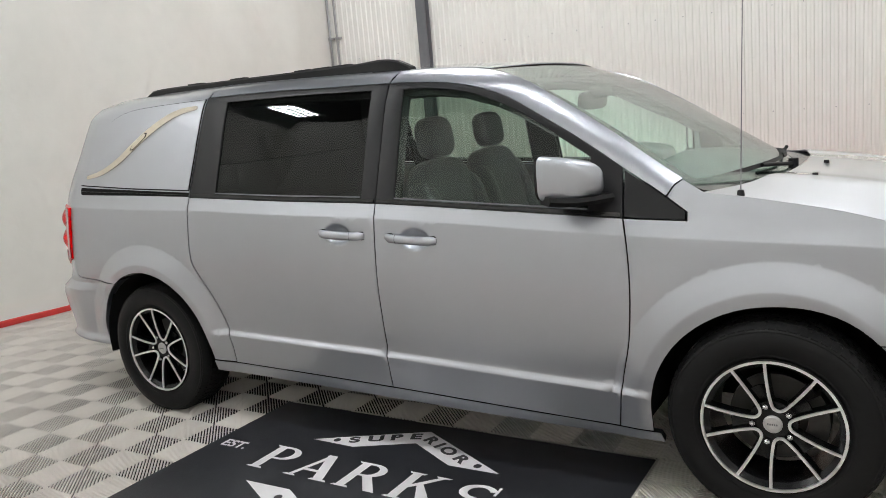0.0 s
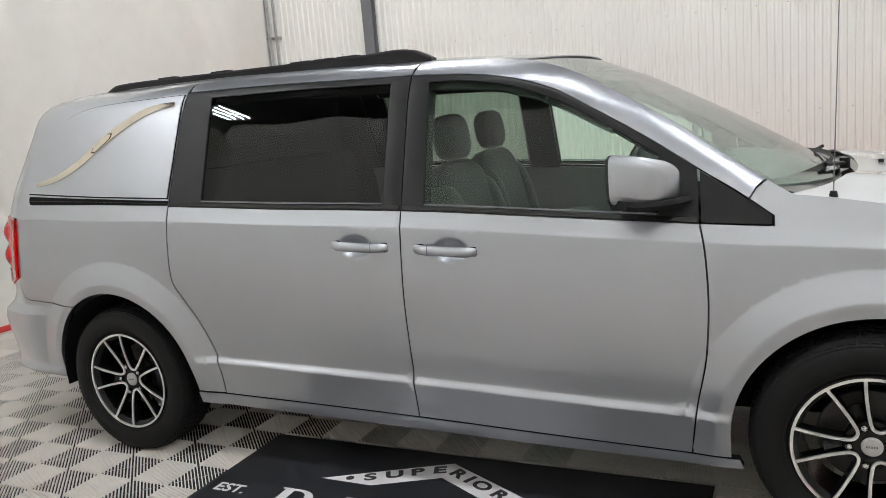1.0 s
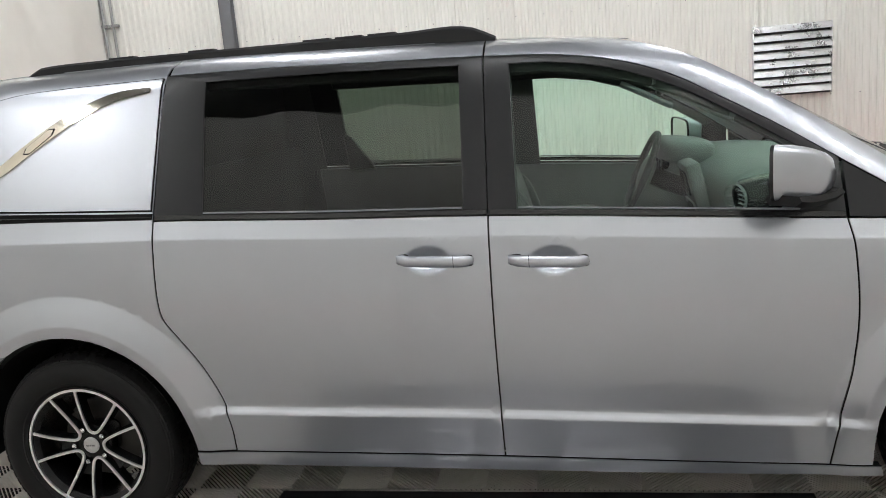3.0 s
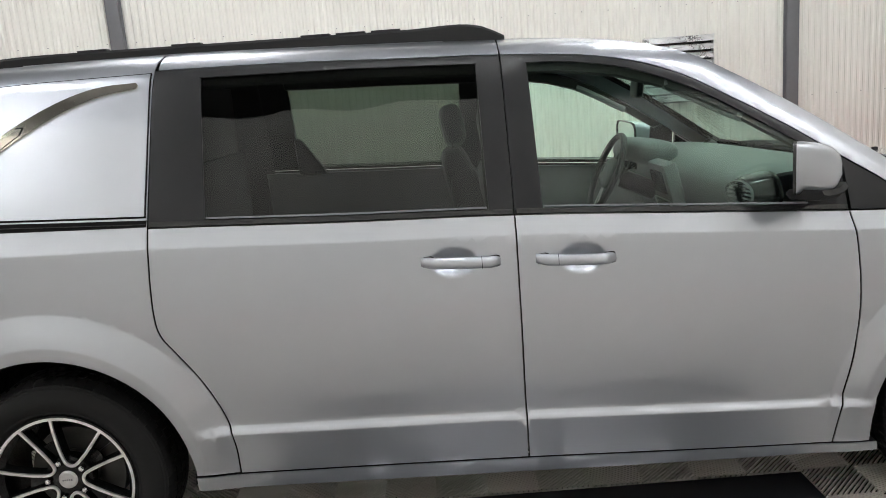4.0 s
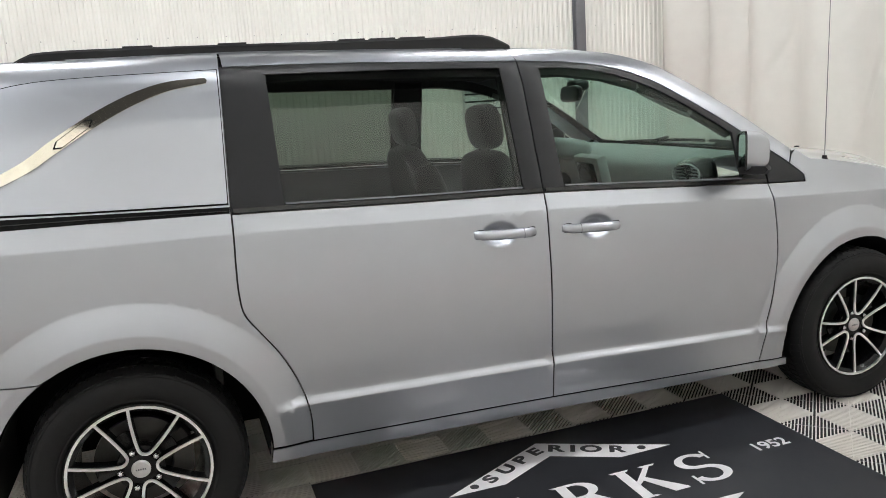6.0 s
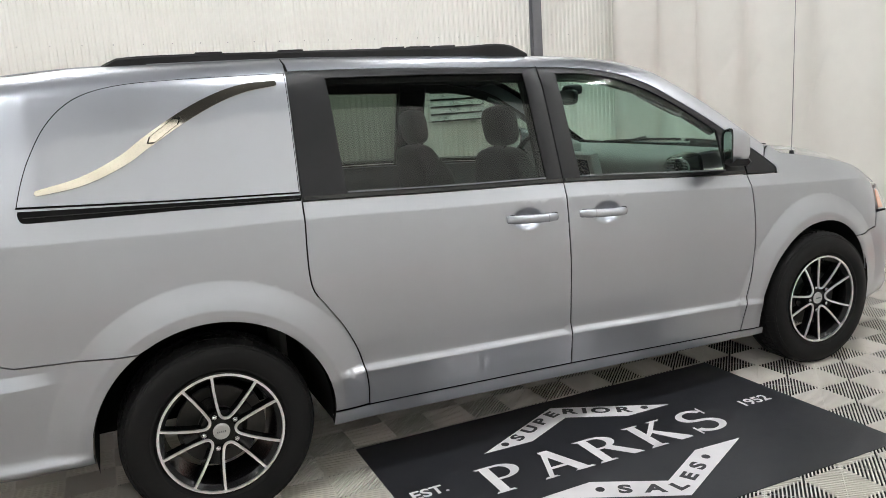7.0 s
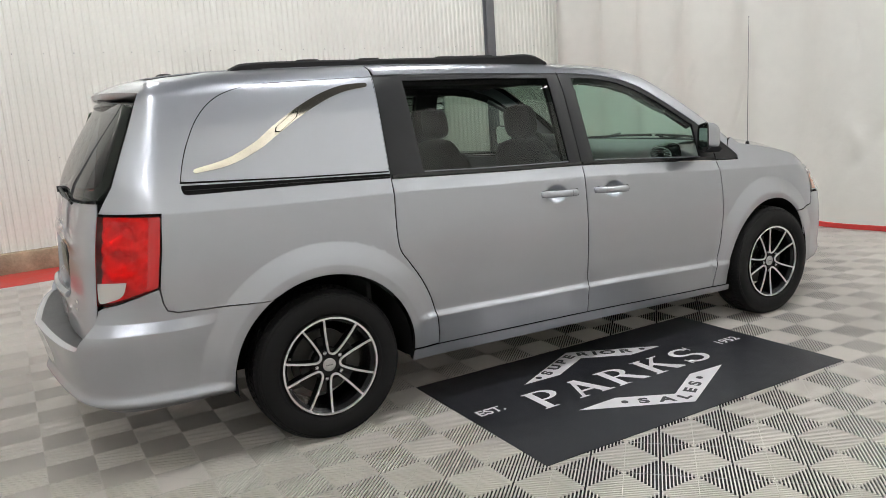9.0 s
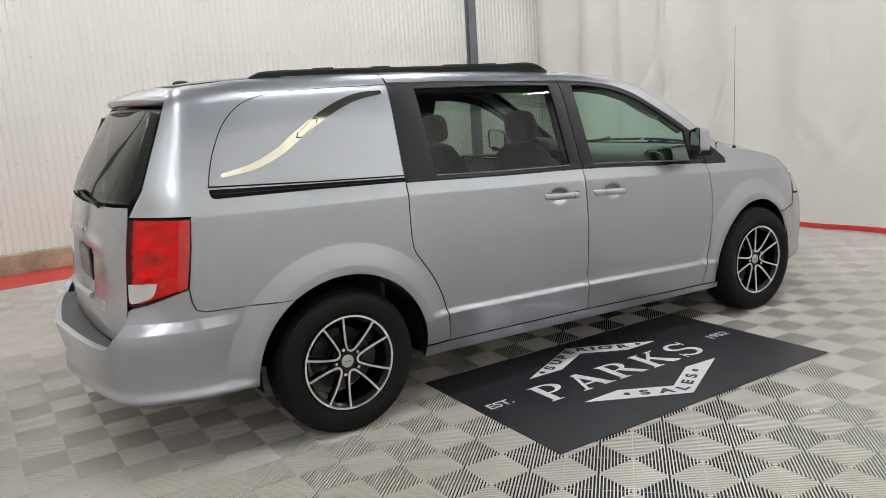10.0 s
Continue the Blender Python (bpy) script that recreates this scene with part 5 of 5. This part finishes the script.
wheel(HUBS[0][0], 0.352, True, 108)
wheel(HUBS[1][0], 0.352, True, 110)
wheel(HUBS[0][0], 0.352, False, 80)
wheel(HUBS[1][0], 0.352, False, 60)

# wheel houses and underbody
for hx, hz in HUBS:
    for sgn in (-1, 1):
        bm = bmesh.new()
        rows = []
        for f in ((0.945 if hx < 0 else 0.895), 0.80, 0.72, 0.56):
            rows.append([(hx + 0.430 * math.cos(radians(a)), YC + sgn * f, hz + 0.02 + 0.405 * math.sin(radians(a))) for a in range(-10, 191, 10)])
        grid_sheet(bm, rows)
        a = [bm.verts.new((hx + 0.430 * math.cos(radians(t)), YC + sgn * 0.56, hz + 0.02 + 0.405 * math.sin(radians(t)))) for t in range(-10, 191, 10)]
        bm.faces.new(a)
        part("wheel_house", bm, M_DARK, VAN, "black wheel-arch liner")
bm = bmesh.new()
box(bm, -1.10, 1.10, YC - 0.84, YC + 0.84, 0.27, 0.40, bevel=0.02)
box(bm, -2.45, -1.98, YC - 0.72, YC + 0.72, 0.33, 0.52, bevel=0.02)
box(bm, -2.0, 2.0, YC - 0.55, YC + 0.55, 0.30, 0.50, bevel=0.02)
box(bm, 1.98, 2.32, YC - 0.6, YC + 0.6, 0.26, 0.7, bevel=0.02)
part("underbody", bm, M_DARK, VAN, "black underbody")

# ---- cabin ----
for left in (False, True):
    panel("door_lining", [(-0.99, 0.34), (1.08, 0.30), (1.12, 1.045), (0.6, 1.075), (-0.012, 1.112), (-0.6, 1.135), (-1.17, 1.16), (-1.16, 0.86)], M_DASH, VAN, left, "dark grey door lining", off=-0.034, step=0.12, depth=0.004)
    panel("rear_lining", [(-2.28, 0.80), (-1.12, 0.80), (-1.12, 1.655), (-2.0, 1.66), (-2.28, 1.6)], M_LINER, VAN, left, "black cargo lining", off=-0.03, step=0.12, depth=0.004)
    panel("pillar_lining", [(-0.10, 1.12), (0.085, 1.11), (0.075, 1.60), (-0.095, 1.605)], M_LINER, VAN, left, "grey pillar lining", off=-0.045, step=0.1, depth=0.02)
    panel("pillar_lining", along(FRAME_TOP, -0.99, 0.98, 20) + [(0.93, 1.255), (0.76, 1.362), (0.62, 1.438), (0.5, 1.488), (0.36, 1.530), (0.19, 1.556), (-0.02, 1.562), (-0.5, 1.582), (-0.99, 1.594)], M_LINER, VAN, left, "grey lining over the windows", off=-0.040, step=0.06, depth=0.02)
    bm = bmesh.new()
    line = [skin(x, float(np.interp(x, [0.52, 0.60, 0.70, 0.78], [1.492, 1.455, 1.398, 1.360])), o) for x, o in ((0.52, -0.050), (0.55, -0.062), (0.64, -0.070), (0.73, -0.062), (0.77, -0.050))]
    line = [(p[0], p[1] if not left else 2 * YC - p[1], p[2]) for p in curve_of(line, 4)]
    sweep(bm, line, [(0.016 * math.cos(a * 0.785), 0.016 * math.sin(a * 0.785)) for a in range(8)])
    part("grab_handle", bm, M_DASH, VAN, "grey grab handle on the pillar lining")
    if left:
        panel("corner_cover", curve_of([(-0.985, 1.345), (-0.945, 1.335), (-0.90, 1.27), (-0.86, 1.20), (-0.825, 1.14)], 4) + [(-0.985, 1.14)], M_LINER, VAN, left, "black cover in the window corner", off=-0.05, step=0.1, depth=0.02)
bm = bmesh.new()
box(bm, -2.40, 1.2, YC - 0.55, YC + 0.55, 0.50, 0.54)
box(bm, -1.06, 1.06, YC - 0.82, YC + 0.82, 0.501, 0.539)
part("cabin_floor", bm, M_LINER, VAN, "black cabin carpet")


bm = bmesh.new()
box(bm, -1.27, -1.24, YC - 0.80, YC + 0.80, 0.54, 1.30, bevel=0.01)
box(bm, -1.265, -1.245, YC - 0.68, YC + 0.68, 1.30, 1.62, bevel=0.008)
part("cargo_partition", bm, M_LINER, VAN, "black partition behind the seats")


def soft_box(bm, sx, sy, sz, m, power=0.45, n=18):
    """A rounded cushion form."""
    rows = []
    for i in range(n + 1):
        p = math.pi * (i / n - 0.5)
        row = []
        for j in range(2 * n):
            t = math.pi * j / n
            f = lambda c: math.copysign(abs(c) ** power, c)
            row.append(m @ Vector((sx * f(math.cos(p)) * f(math.cos(t)), sy * f(math.cos(p)) * f(math.sin(t)), sz * f(math.sin(p)))))
        rows.append(row + row[:1])
    grid_sheet(bm, rows)
    bmesh.ops.remove_doubles(bm, verts=bm.verts[:], dist=1e-5)
    bmesh.ops.recalc_face_normals(bm, faces=bm.faces[:])


def seat(x, y):
    root = new("front_seat")
    root.parent = VAN
    root["label"] = "dark leather front seat with headrest"
    root.location = (x, y, 0.54)
    bm = bmesh.new()
    soft_box(bm, 0.25, 0.25, 0.09, pose(0.30, 0, 0.28, 0, -6, 0))
    part("cushion", bm, M_SEAT, root)
    bm = bmesh.new()
    soft_box(bm, 0.075, 0.245, 0.31, pose(0.06, 0, 0.42, 0, -14, 0), 0.5)
    for s in (-1, 1):
        soft_box(bm, 0.085, 0.055, 0.26, pose(0.085, s * 0.21, 0.38, 0, -14, 0), 0.6, 12)
    part("backrest", bm, M_SEAT, root)
    bm = bmesh.new()
    soft_box(bm, 0.055, 0.125, 0.098, pose(0.0, 0, 0.825, 0, -8, 0), 0.62)
    part("headrest", bm, M_SEAT, root)
    for s in (-0.05, 0.05):
        bm = bmesh.new()
        rod(bm, (-0.005, s, 0.68), (0.0, s, 0.80), 0.006, 8)
        part("headrest_post", bm, M_CHROME, root, "chrome headrest post")
    bm = bmesh.new()
    box(bm, 0.08, 0.50, -0.2, 0.2, 0.0, 0.20, bevel=0.02)
    part("seat_base", bm, M_PLASTIC, root)
    return root


seat(-0.02, -0.36)
seat(-0.15, 0.44)

# dashboard
dash = new("dashboard")
dash.parent = VAN
dash["label"] = "dark grey dashboard with silver-trimmed centre stack"
bm = bmesh.new()
rows = []
for j in range(25):
    v = -1 + 2 * j / 24
    y = YC + 0.76 * v
    b = 0.05 * (1 - v * v)
    prof = [(1.36 + b, 1.125), (1.15 + b, 1.165), (0.95 + b, 1.172), (0.83 + b * 0.6, 1.150), (0.79, 1.10), (0.80, 0.98), (0.86, 0.86), (0.95, 0.70)]
    rows.append([(a, y, z) for a, z in curve_of(prof, 3)])
grid_sheet(bm, rows)
thicken(bm, 0.01)
part("dash_top", bm, M_DASH, dash, smooth=60)
bm = bmesh.new()
soft_box(bm, 0.13, 0.20, 0.06, pose(0.76, 0.42, 1.175, 0, 8, 0), 0.6)
part("instrument_hood", bm, M_DASH, dash)
for gy, gr in ((0.33, 0.045), (0.42, 0.066), (0.51, 0.045)):
    bm = bmesh.new()
    rod(bm, (0.652, gy, 1.150), (0.68, gy, 1.155), gr, 28)
    dial = part("instrument_dial", bm, M_SCREEN, dash, "round instrument dial")
    bm = bmesh.new()
    sweep(bm, [(0.649, gy + gr * math.cos(k * 0.2618), 1.150 + gr * math.sin(k * 0.2618)) for k in range(24)], [(-0.004, -0.004), (0.004, -0.004), (0, 0.004)], closed=True, up=(1, 0, 0))
    part("dial_ring", bm, M_CHROME, dial, "chrome dial ring")
bm = bmesh.new()
box(bm, -0.03, 0.03, -0.125, 0.125, -0.20, 0.16, pose(0.77, 0.06, 1.0, 0, -14, 0), 0.012)
part("centre_stack", bm, M_DASH, dash)
bm = bmesh.new()
box(bm, -0.037, -0.028, -0.085, 0.085, 0.03, 0.13, pose(0.77, 0.06, 1.0, 0, -14, 0), 0.003)
part("display", bm, M_SCREEN, dash, "dark display")
bm = bmesh.new()
loop = [(-0.034, -0.11, 0.0), (-0.034, 0.11, 0.0), (-0.034, 0.085, -0.19), (-0.034, -0.085, -0.19)]
sweep(bm, [pose(0.77, 0.06, 1.0, 0, -14, 0) @ Vector(p) for p in loop], [(-0.004, -0.003), (0.004, -0.003), (0, 0.004)], closed=True, up=(-1, 0, 0))
part("stack_trim", bm, M_SILVERTRIM, dash, "silver outline trim")
bm = bmesh.new()
soft_box(bm, 0.075, 0.085, 0.062, pose(0.845, -0.675, 1.105, 0, -12, -14), 0.55)
pod = part("vent_pod", bm, M_PIANO, dash, "gloss black vent pod at the dashboard's end")
bm = bmesh.new()
sweep(bm, [Vector((0.770 - 0.020 * math.cos(k * 0.2618), -0.700 + 0.066 * math.cos(k * 0.2618), 1.105 + 0.044 * math.sin(k * 0.2618))) for k in range(24)], [(-0.004, -0.004), (0.004, -0.004), (0.0, 0.004)], closed=True, up=(-1, 0, 0))
for k in range(5):
    z = 1.077 + 0.014 * k
    box(bm, -0.006, 0.006, -0.060, 0.060, -0.002, 0.002, pose(0.770, -0.700, z, 0, 25, 14))
part("vent_slats", bm, M_DASH, pod, "grey slats in an oval ring")
for y in (0.74,):
    bm = bmesh.new()
    box(bm, 0.785, 0.80, y - 0.065, y + 0.065, 1.055, 1.115, bevel=0.006)
    for k in range(4):
        box(bm, 0.779, 0.792, y - 0.058, y + 0.058, 1.062 + 0.013 * k, 1.067 + 0.013 * k)
    part("air_vent", bm, M_PLASTIC, dash, "black slatted air vent")
for zc in (-0.045, -0.085, -0.125):
    bm = bmesh.new()
    for k in range(5):
        box(bm, -0.040, -0.030, -0.075, 0.075, zc + 0.006 * k, zc + 0.006 * k + 0.003, pose(0.77, 0.06, 1.0, 0, -14, 0))
    part("stack_vent", bm, M_PLASTIC, dash, "black slatted stack vent")
# steering wheel
sw = new("steering_wheel")
sw.parent = VAN
sw["label"] = "black leather steering wheel with silver spokes"
sw.matrix_basis = pose(0.575, 0.42, 1.085, 0, -66, 0)
bm = bmesh.new()
sweep(bm, [(0.185 * math.cos(k * 0.1309), 0.185 * math.sin(k * 0.1309), 0) for k in range(48)], [(0.016 * math.cos(a * 0.785), 0.016 * math.sin(a * 0.785)) for a in range(8)], closed=True)
part("wheel_rim", bm, M_SEAT, sw)
bm = bmesh.new()
soft_box(bm, 0.075, 0.085, 0.03, pose(0, 0, -0.02), 0.6)
for a in (10, 170, 270):
    box(bm, 0.05, 0.18, -0.02, 0.02, -0.03, -0.012, pose(0, 0, 0, 0, 0, a + 90), 0.004)
part("wheel_hub", bm, M_DASH, sw)
bm = bmesh.new()
for a in (-8, 8):
    box(bm, 0.07, 0.17, -0.004, 0.004, -0.011, -0.006, pose(0, 0, 0, 0, 0, 180 + a))
part("spoke_trim", bm, M_SILVERTRIM, sw, "silver spoke trim")
bm = bmesh.new()
rod(bm, (0.60, 0.42, 1.075), (0.80, 0.42, 0.98), 0.045, 16)
part("steering_column", bm, M_PLASTIC, VAN, "black steering column")
# rear-view mirror and sun visors
bm = bmesh.new()
soft_box(bm, 0.018, 0.13, 0.042, pose(0.63, 0.04, 1.475, 0, 5, -8), 0.5)
rod(bm, (0.64, 0.04, 1.485), (0.665, 0.04, 1.52), 0.012, 8)
soft_box(bm, 0.05, 0.05, 0.03, pose(0.67, 0.04, 1.515), 0.6)
part("rear_view_mirror", bm, M_PLASTIC, VAN, "black rear-view mirror")
for sgn in (-1, 1):
    bm = bmesh.new()
    soft_box(bm, 0.09, 0.19, 0.012, pose(0.36, YC + sgn * 0.36, 1.61, 0, 14, 0), 0.5)
    part("sun_visor", bm, M_LINER, VAN, "grey sun visor")


# ---- printed floor mat ----
MAT_X0, MAT_X1, MAT_Y0, MAT_Y1 = -0.953, 1.05, -1.738, -0.59
MAT_Z = 0.0035
floor_mat = new("floor_mat")
tagged(floor_mat, "charcoal printed floor mat with white lettering on the tiles", "floor mat")
floor_mat.location = (0.05, -1.16, 0.0)
OFFSET = Vector((0.05, -1.16, 0.0))
bm = bmesh.new()
nx, ny = 24, 14
rows = []
for j in range(ny + 1):
    row = []
    for i in range(nx + 1):
        x = MAT_X0 + (MAT_X1 - MAT_X0) * i / nx
        y = MAT_Y0 + (MAT_Y1 - MAT_Y0) * j / ny
        row.append(Vector((x, y, MAT_Z + 0.0012 * noise.noise((x * 2.3, y * 2.3, 1)))) - OFFSET)
    rows.append(row)
grid_sheet(bm, rows)
thicken(bm, 0.003)
part("mat_sheet", bm, M_MAT, floor_mat)


def flat_print(name, poly, z, material):
    bm = bmesh.new()
    vs = [bm.verts.new(Vector((x, y, z)) - OFFSET) for x, y in poly]
    f = bm.faces.new(vs)
    bmesh.ops.triangulate(bm, faces=[f])
    r = bmesh.ops.extrude_face_region(bm, geom=bm.faces[:])
    for v in [g for g in r["geom"] if isinstance(g, bmesh.types.BMVert)]:
        v.co.z += 0.0004
    bmesh.ops.recalc_face_normals(bm, faces=bm.faces[:])
    return part(name, bm, material, floor_mat, smooth=0)


def lettering(text, centre, size, turn, z, material, stretch=1.0, bold=0.0, spread=1.0, shear=0.0):
    cu = bpy.data.curves.new("lettering", "FONT")
    cu.body = text
    cu.size = size
    cu.align_x, cu.align_y = "CENTER", "CENTER"
    cu.extrude = 0.0003
    cu.offset = bold
    cu.space_character = spread
    cu.shear = shear
    tmp = bpy.data.objects.new("lettering", cu)
    scene.collection.objects.link(tmp)
    me = bpy.data.meshes.new_from_object(tmp.evaluated_get(bpy.context.evaluated_depsgraph_get()))
    bpy.data.objects.remove(tmp)
    me.transform(pose(centre[0] - OFFSET.x, centre[1] - OFFSET.y, z, 0, 0, turn) @ Matrix.Diagonal((stretch, 1, 1, 1)))
    me.materials.clear()
    me.materials.append(material)
    ob = new("lettering", me)
    ob.parent = floor_mat
    return ob


TOP = MAT_Z + 0.0022
CX = 0.012
flat_print("chevron", [(-0.486, -0.937), (0.010, -0.672), (0.508, -0.940), (0.266, -0.945), (0.012, -0.805), (-0.248, -0.940)], TOP, M_PRINT)
flat_print("chevron", [(-0.486, -1.379), (-0.244, -1.372), (0.017, -1.518), (0.280, -1.372), (0.516, -1.381), (0.017, -1.647)], TOP, M_PRINT)
INK = TOP + 0.0006


def dot(x, y):
    flat_print("dot", [(x + 0.018 * math.cos(a * 0.3927), y + 0.018 * math.sin(a * 0.3927)) for a in range(16)], INK, M_INK)


for x, y in ((-0.366, -0.905), (0.388, -0.908), (-0.246, -1.440), (0.276, -1.440)):
    dot(x, y)
# band lettering climbs one arm and falls along the other
for ch, x, y, turn in (("S", -0.285, -0.877, 28), ("U", -0.195, -0.830, 28), ("P", -0.110, -0.785, 28), ("E", -0.026, -0.745, 20),
                       ("R", 0.062, -0.755, -28), ("I", 0.128, -0.790, -28), ("O", 0.195, -0.826, -28), ("R", 0.288, -0.876, -28)):
    lettering(ch, (x, y), 0.082, turn, INK, M_INK, 1.35, 0.0035)
for ch, x, y, turn in (("S", -0.165, -1.487, -28), ("A", -0.066, -1.541, -28), ("L", 0.026, -1.572, 10), ("E", 0.110, -1.533, 28), ("S", 0.196, -1.486, 28)):
    lettering(ch, (x, y), 0.082, turn, INK, M_INK, 1.35, 0.0035)


def serif_letter(strokes, x, y, h):
    """A letter from flat strokes: each a closed outline in units of the letter's height."""
    for k, st in enumerate(strokes):
        flat_print("letter_stroke", [(x + a * h, y + b * h) for a, b in st], TOP + 0.00015 * k, M_PRINT)


def bar(x0, y0, x1, y1, w):
    return [(x0, y0), (x0 + w, y0), (x1 + w, y1), (x1, y1)]


def bow(cx, cy, rx, ry, w, wy, a0, a1, n=14):
    o = [(cx + rx * math.cos(radians(a0 + (a1 - a0) * i / n)), cy + ry * math.sin(radians(a0 + (a1 - a0) * i / n))) for i in range(n + 1)]
    q = [(cx + (rx - w) * math.cos(radians(a0 + (a1 - a0) * i / n)), cy + (ry - wy) * math.sin(radians(a0 + (a1 - a0) * i / n))) for i in range(n + 1)]
    return o + q[::-1]


def foot(x0, x1, y, up):
    d = 0.055 if up else -0.055
    return [(x0, y), (x1, y), (x1 - 0.05, y + d), (x0 + 0.05, y + d)]


CAP = 0.218
BASE = -1.268
stem = [bar(0.10, 0.0, 0.10, 1.0, 0.20), foot(0.0, 0.42, 0.0, True), foot(0.0, 0.24, 1.0, False)]
serif_letter(stem + [bow(0.42, 0.72, 0.40, 0.28, 0.19, 0.07, -90, 90), [(0.28, 0.93), (0.43, 0.93), (0.43, 1.0), (0.28, 1.0)], [(0.28, 0.44), (0.43, 0.44), (0.43, 0.51), (0.28, 0.51)]], -0.600, BASE, CAP)
serif_letter([[(0.10, 0.0), (0.20, 0.0), (0.54, 0.88), (0.47, 1.0)], [(0.76, 0.0), (1.0, 0.0), (0.62, 1.0), (0.42, 1.0), (0.40, 0.96)], [(0.28, 0.28), (0.80, 0.28), (0.77, 0.36), (0.31, 0.36)], foot(0.0, 0.32, 0.0, True), foot(0.66, 1.10, 0.0, True)], -0.382, BASE, CAP)
serif_letter(stem + [bow(0.42, 0.74, 0.38, 0.26, 0.19, 0.07, -90, 90), [(0.28, 0.93), (0.43, 0.93), (0.43, 1.0), (0.28, 1.0)], [(0.28, 0.48), (0.43, 0.48), (0.43, 0.55), (0.28, 0.55)], [(0.40, 0.50), (0.62, 0.52), (0.98, 0.06), (1.02, 0.0), (0.78, 0.0)]], -0.118, BASE, CAP)
serif_letter(stem + [foot(0.0, 0.40, 1.0, False), [(0.28, 0.42), (0.30, 0.55), (0.72, 0.98), (0.84, 0.98), (0.46, 0.56)], [(0.40, 0.60), (0.50, 0.66), (1.02, 0.05), (1.02, 0.0), (0.72, 0.0)], foot(0.60, 0.95, 1.0, False)], 0.144, BASE, CAP)
serif_letter([bow(0.40, 0.74, 0.38, 0.28, 0.17, 0.09, 25, 180), bow(0.40, 0.74, 0.38, 0.27, 0.17, 0.10, 180, 262), bow(0.42, 0.27, 0.40, 0.29, 0.18, 0.10, 90, -80), bow(0.42, 0.27, 0.40, 0.29, 0.16, 0.09, -80, -165),
              [(0.33, 0.47), (0.45, 0.46), (0.46, 0.56), (0.36, 0.57)], [(0.70, 1.02), (0.75, 1.02), (0.75, 0.72), (0.70, 0.72)], [(0.02, -0.02), (0.07, -0.02), (0.07, 0.30), (0.02, 0.30)]], 0.413, BASE, CAP)
lettering("EST.", (-0.820, -1.118), 0.088, 0, TOP, M_PRINT, 1.0, 0.002)
lettering("1952", (0.865, -1.120), 0.088, 0, TOP, M_PRINT, 1.0, 0.002)

# ---- tiled floor ----
CELL, RIB, SLOT, RIB_H = 0.2, 0.01414, 0.0094, 0.0090
floor = plain_box("floor", (-9.2, 9.2, -9.2, 7.0, -0.2, -RIB_H - 0.002), M_SUB, "dark floor under open-ribbed grey plastic tiles", "floor")


def rib_cell(verts, faces, ox, oy, flip):
    """Ribs across one 0.2 m cell, parallel to a diagonal, with a low cross rail under them."""
    n = 20
    for i in range(n):
        c = (i + 0.5) / n * 2 * CELL
        w = (RIB - SLOT) / 2 * math.sqrt(2)
        a, b = c - w, c + w
        ring = []
        for t in (a, b):
            lo = (max(0.0, t - CELL), min(CELL, t))
            ring.append((lo[0], t - lo[0], lo[1], t - lo[1]))
        g = 0.0008
        halves = [((r[0], r[1]), (max(r[0], (r[0] + r[2]) / 2 - g), min(r[1], (r[1] + r[3]) / 2 + g))) for r in ring]
        others = [((min(r[2], (r[0] + r[2]) / 2 + g), max(r[3], (r[1] + r[3]) / 2 - g)), (r[2], r[3])) for r in ring]
        for lo, hi in (halves, others):
            p = [lo[0], lo[1], hi[1], hi[0]]
            k = len(verts)
            for z in (0.0, -RIB_H):
                for x, y in p:
                    verts.append((ox + (x if not flip else CELL - x), oy + y, z))
            for f in ((0, 1, 2, 3), (0, 4, 5, 1), (2, 6, 7, 3)):
                f = tuple(k + j for j in f)
                faces.append(f if flip else f[::-1])
    # rail across the ribs
    k = len(verts)
    d = 0.0016
    for z in (-0.0022, -RIB_H):
        for x, y in ((-d, d), (d, -d), (CELL + d, CELL - d), (CELL - d, CELL + d)):
            x = min(CELL, max(0, x))
            y = min(CELL, max(0, y))
            verts.append((ox + (x if not flip else CELL - x), oy + y, z))
    for f in ((0, 1, 2, 3), (0, 4, 5, 1), (2, 6, 7, 3)):
        f = tuple(k + j for j in f)
        faces.append(f[::-1] if flip else f)


tv, tf = [], []
for cx in (0, 1):
    for cy in (0, 1):
        rib_cell(tv, tf, (cx - 1) * CELL, (cy - 1) * CELL, (cx + cy) % 2 == 1)
tile_mesh = bpy.data.meshes.new("floor_tile")
tile_mesh.from_pydata(tv, [], tf)
tile_mesh.materials.append(M_TILE)
near, far_v, far_f = [], [], []
for i in range(-15, 16):
    for j in range(-19, 17):
        x, y = 0.06 + 0.4 * i, -1.96 + 0.4 * j
        if y > wall_y(x) - 0.35 or abs(x) > 5.6:
            continue
        if -3.3 < x < 2.8 and -3.4 < y < -0.2:
            near.append((x, y))
        else:
            k = len(far_v)
            far_v += [(a + x, b + y, c) for a, b, c in tv]
            far_f += [tuple(q + k for q in f) for f in tf]
for x, y in near[:300]:
    ob = new("floor_tile", tile_mesh)
    ob.location = (x, y, 0)
    ob.parent = floor
me = bpy.data.meshes.new("outer_floor_tiles")
me.from_pydata(far_v, [], far_f)
me.materials.append(M_TILE)
ob = new("outer_floor_tiles", me)
ob.parent = floor
tagged(ob, kind="stuff")
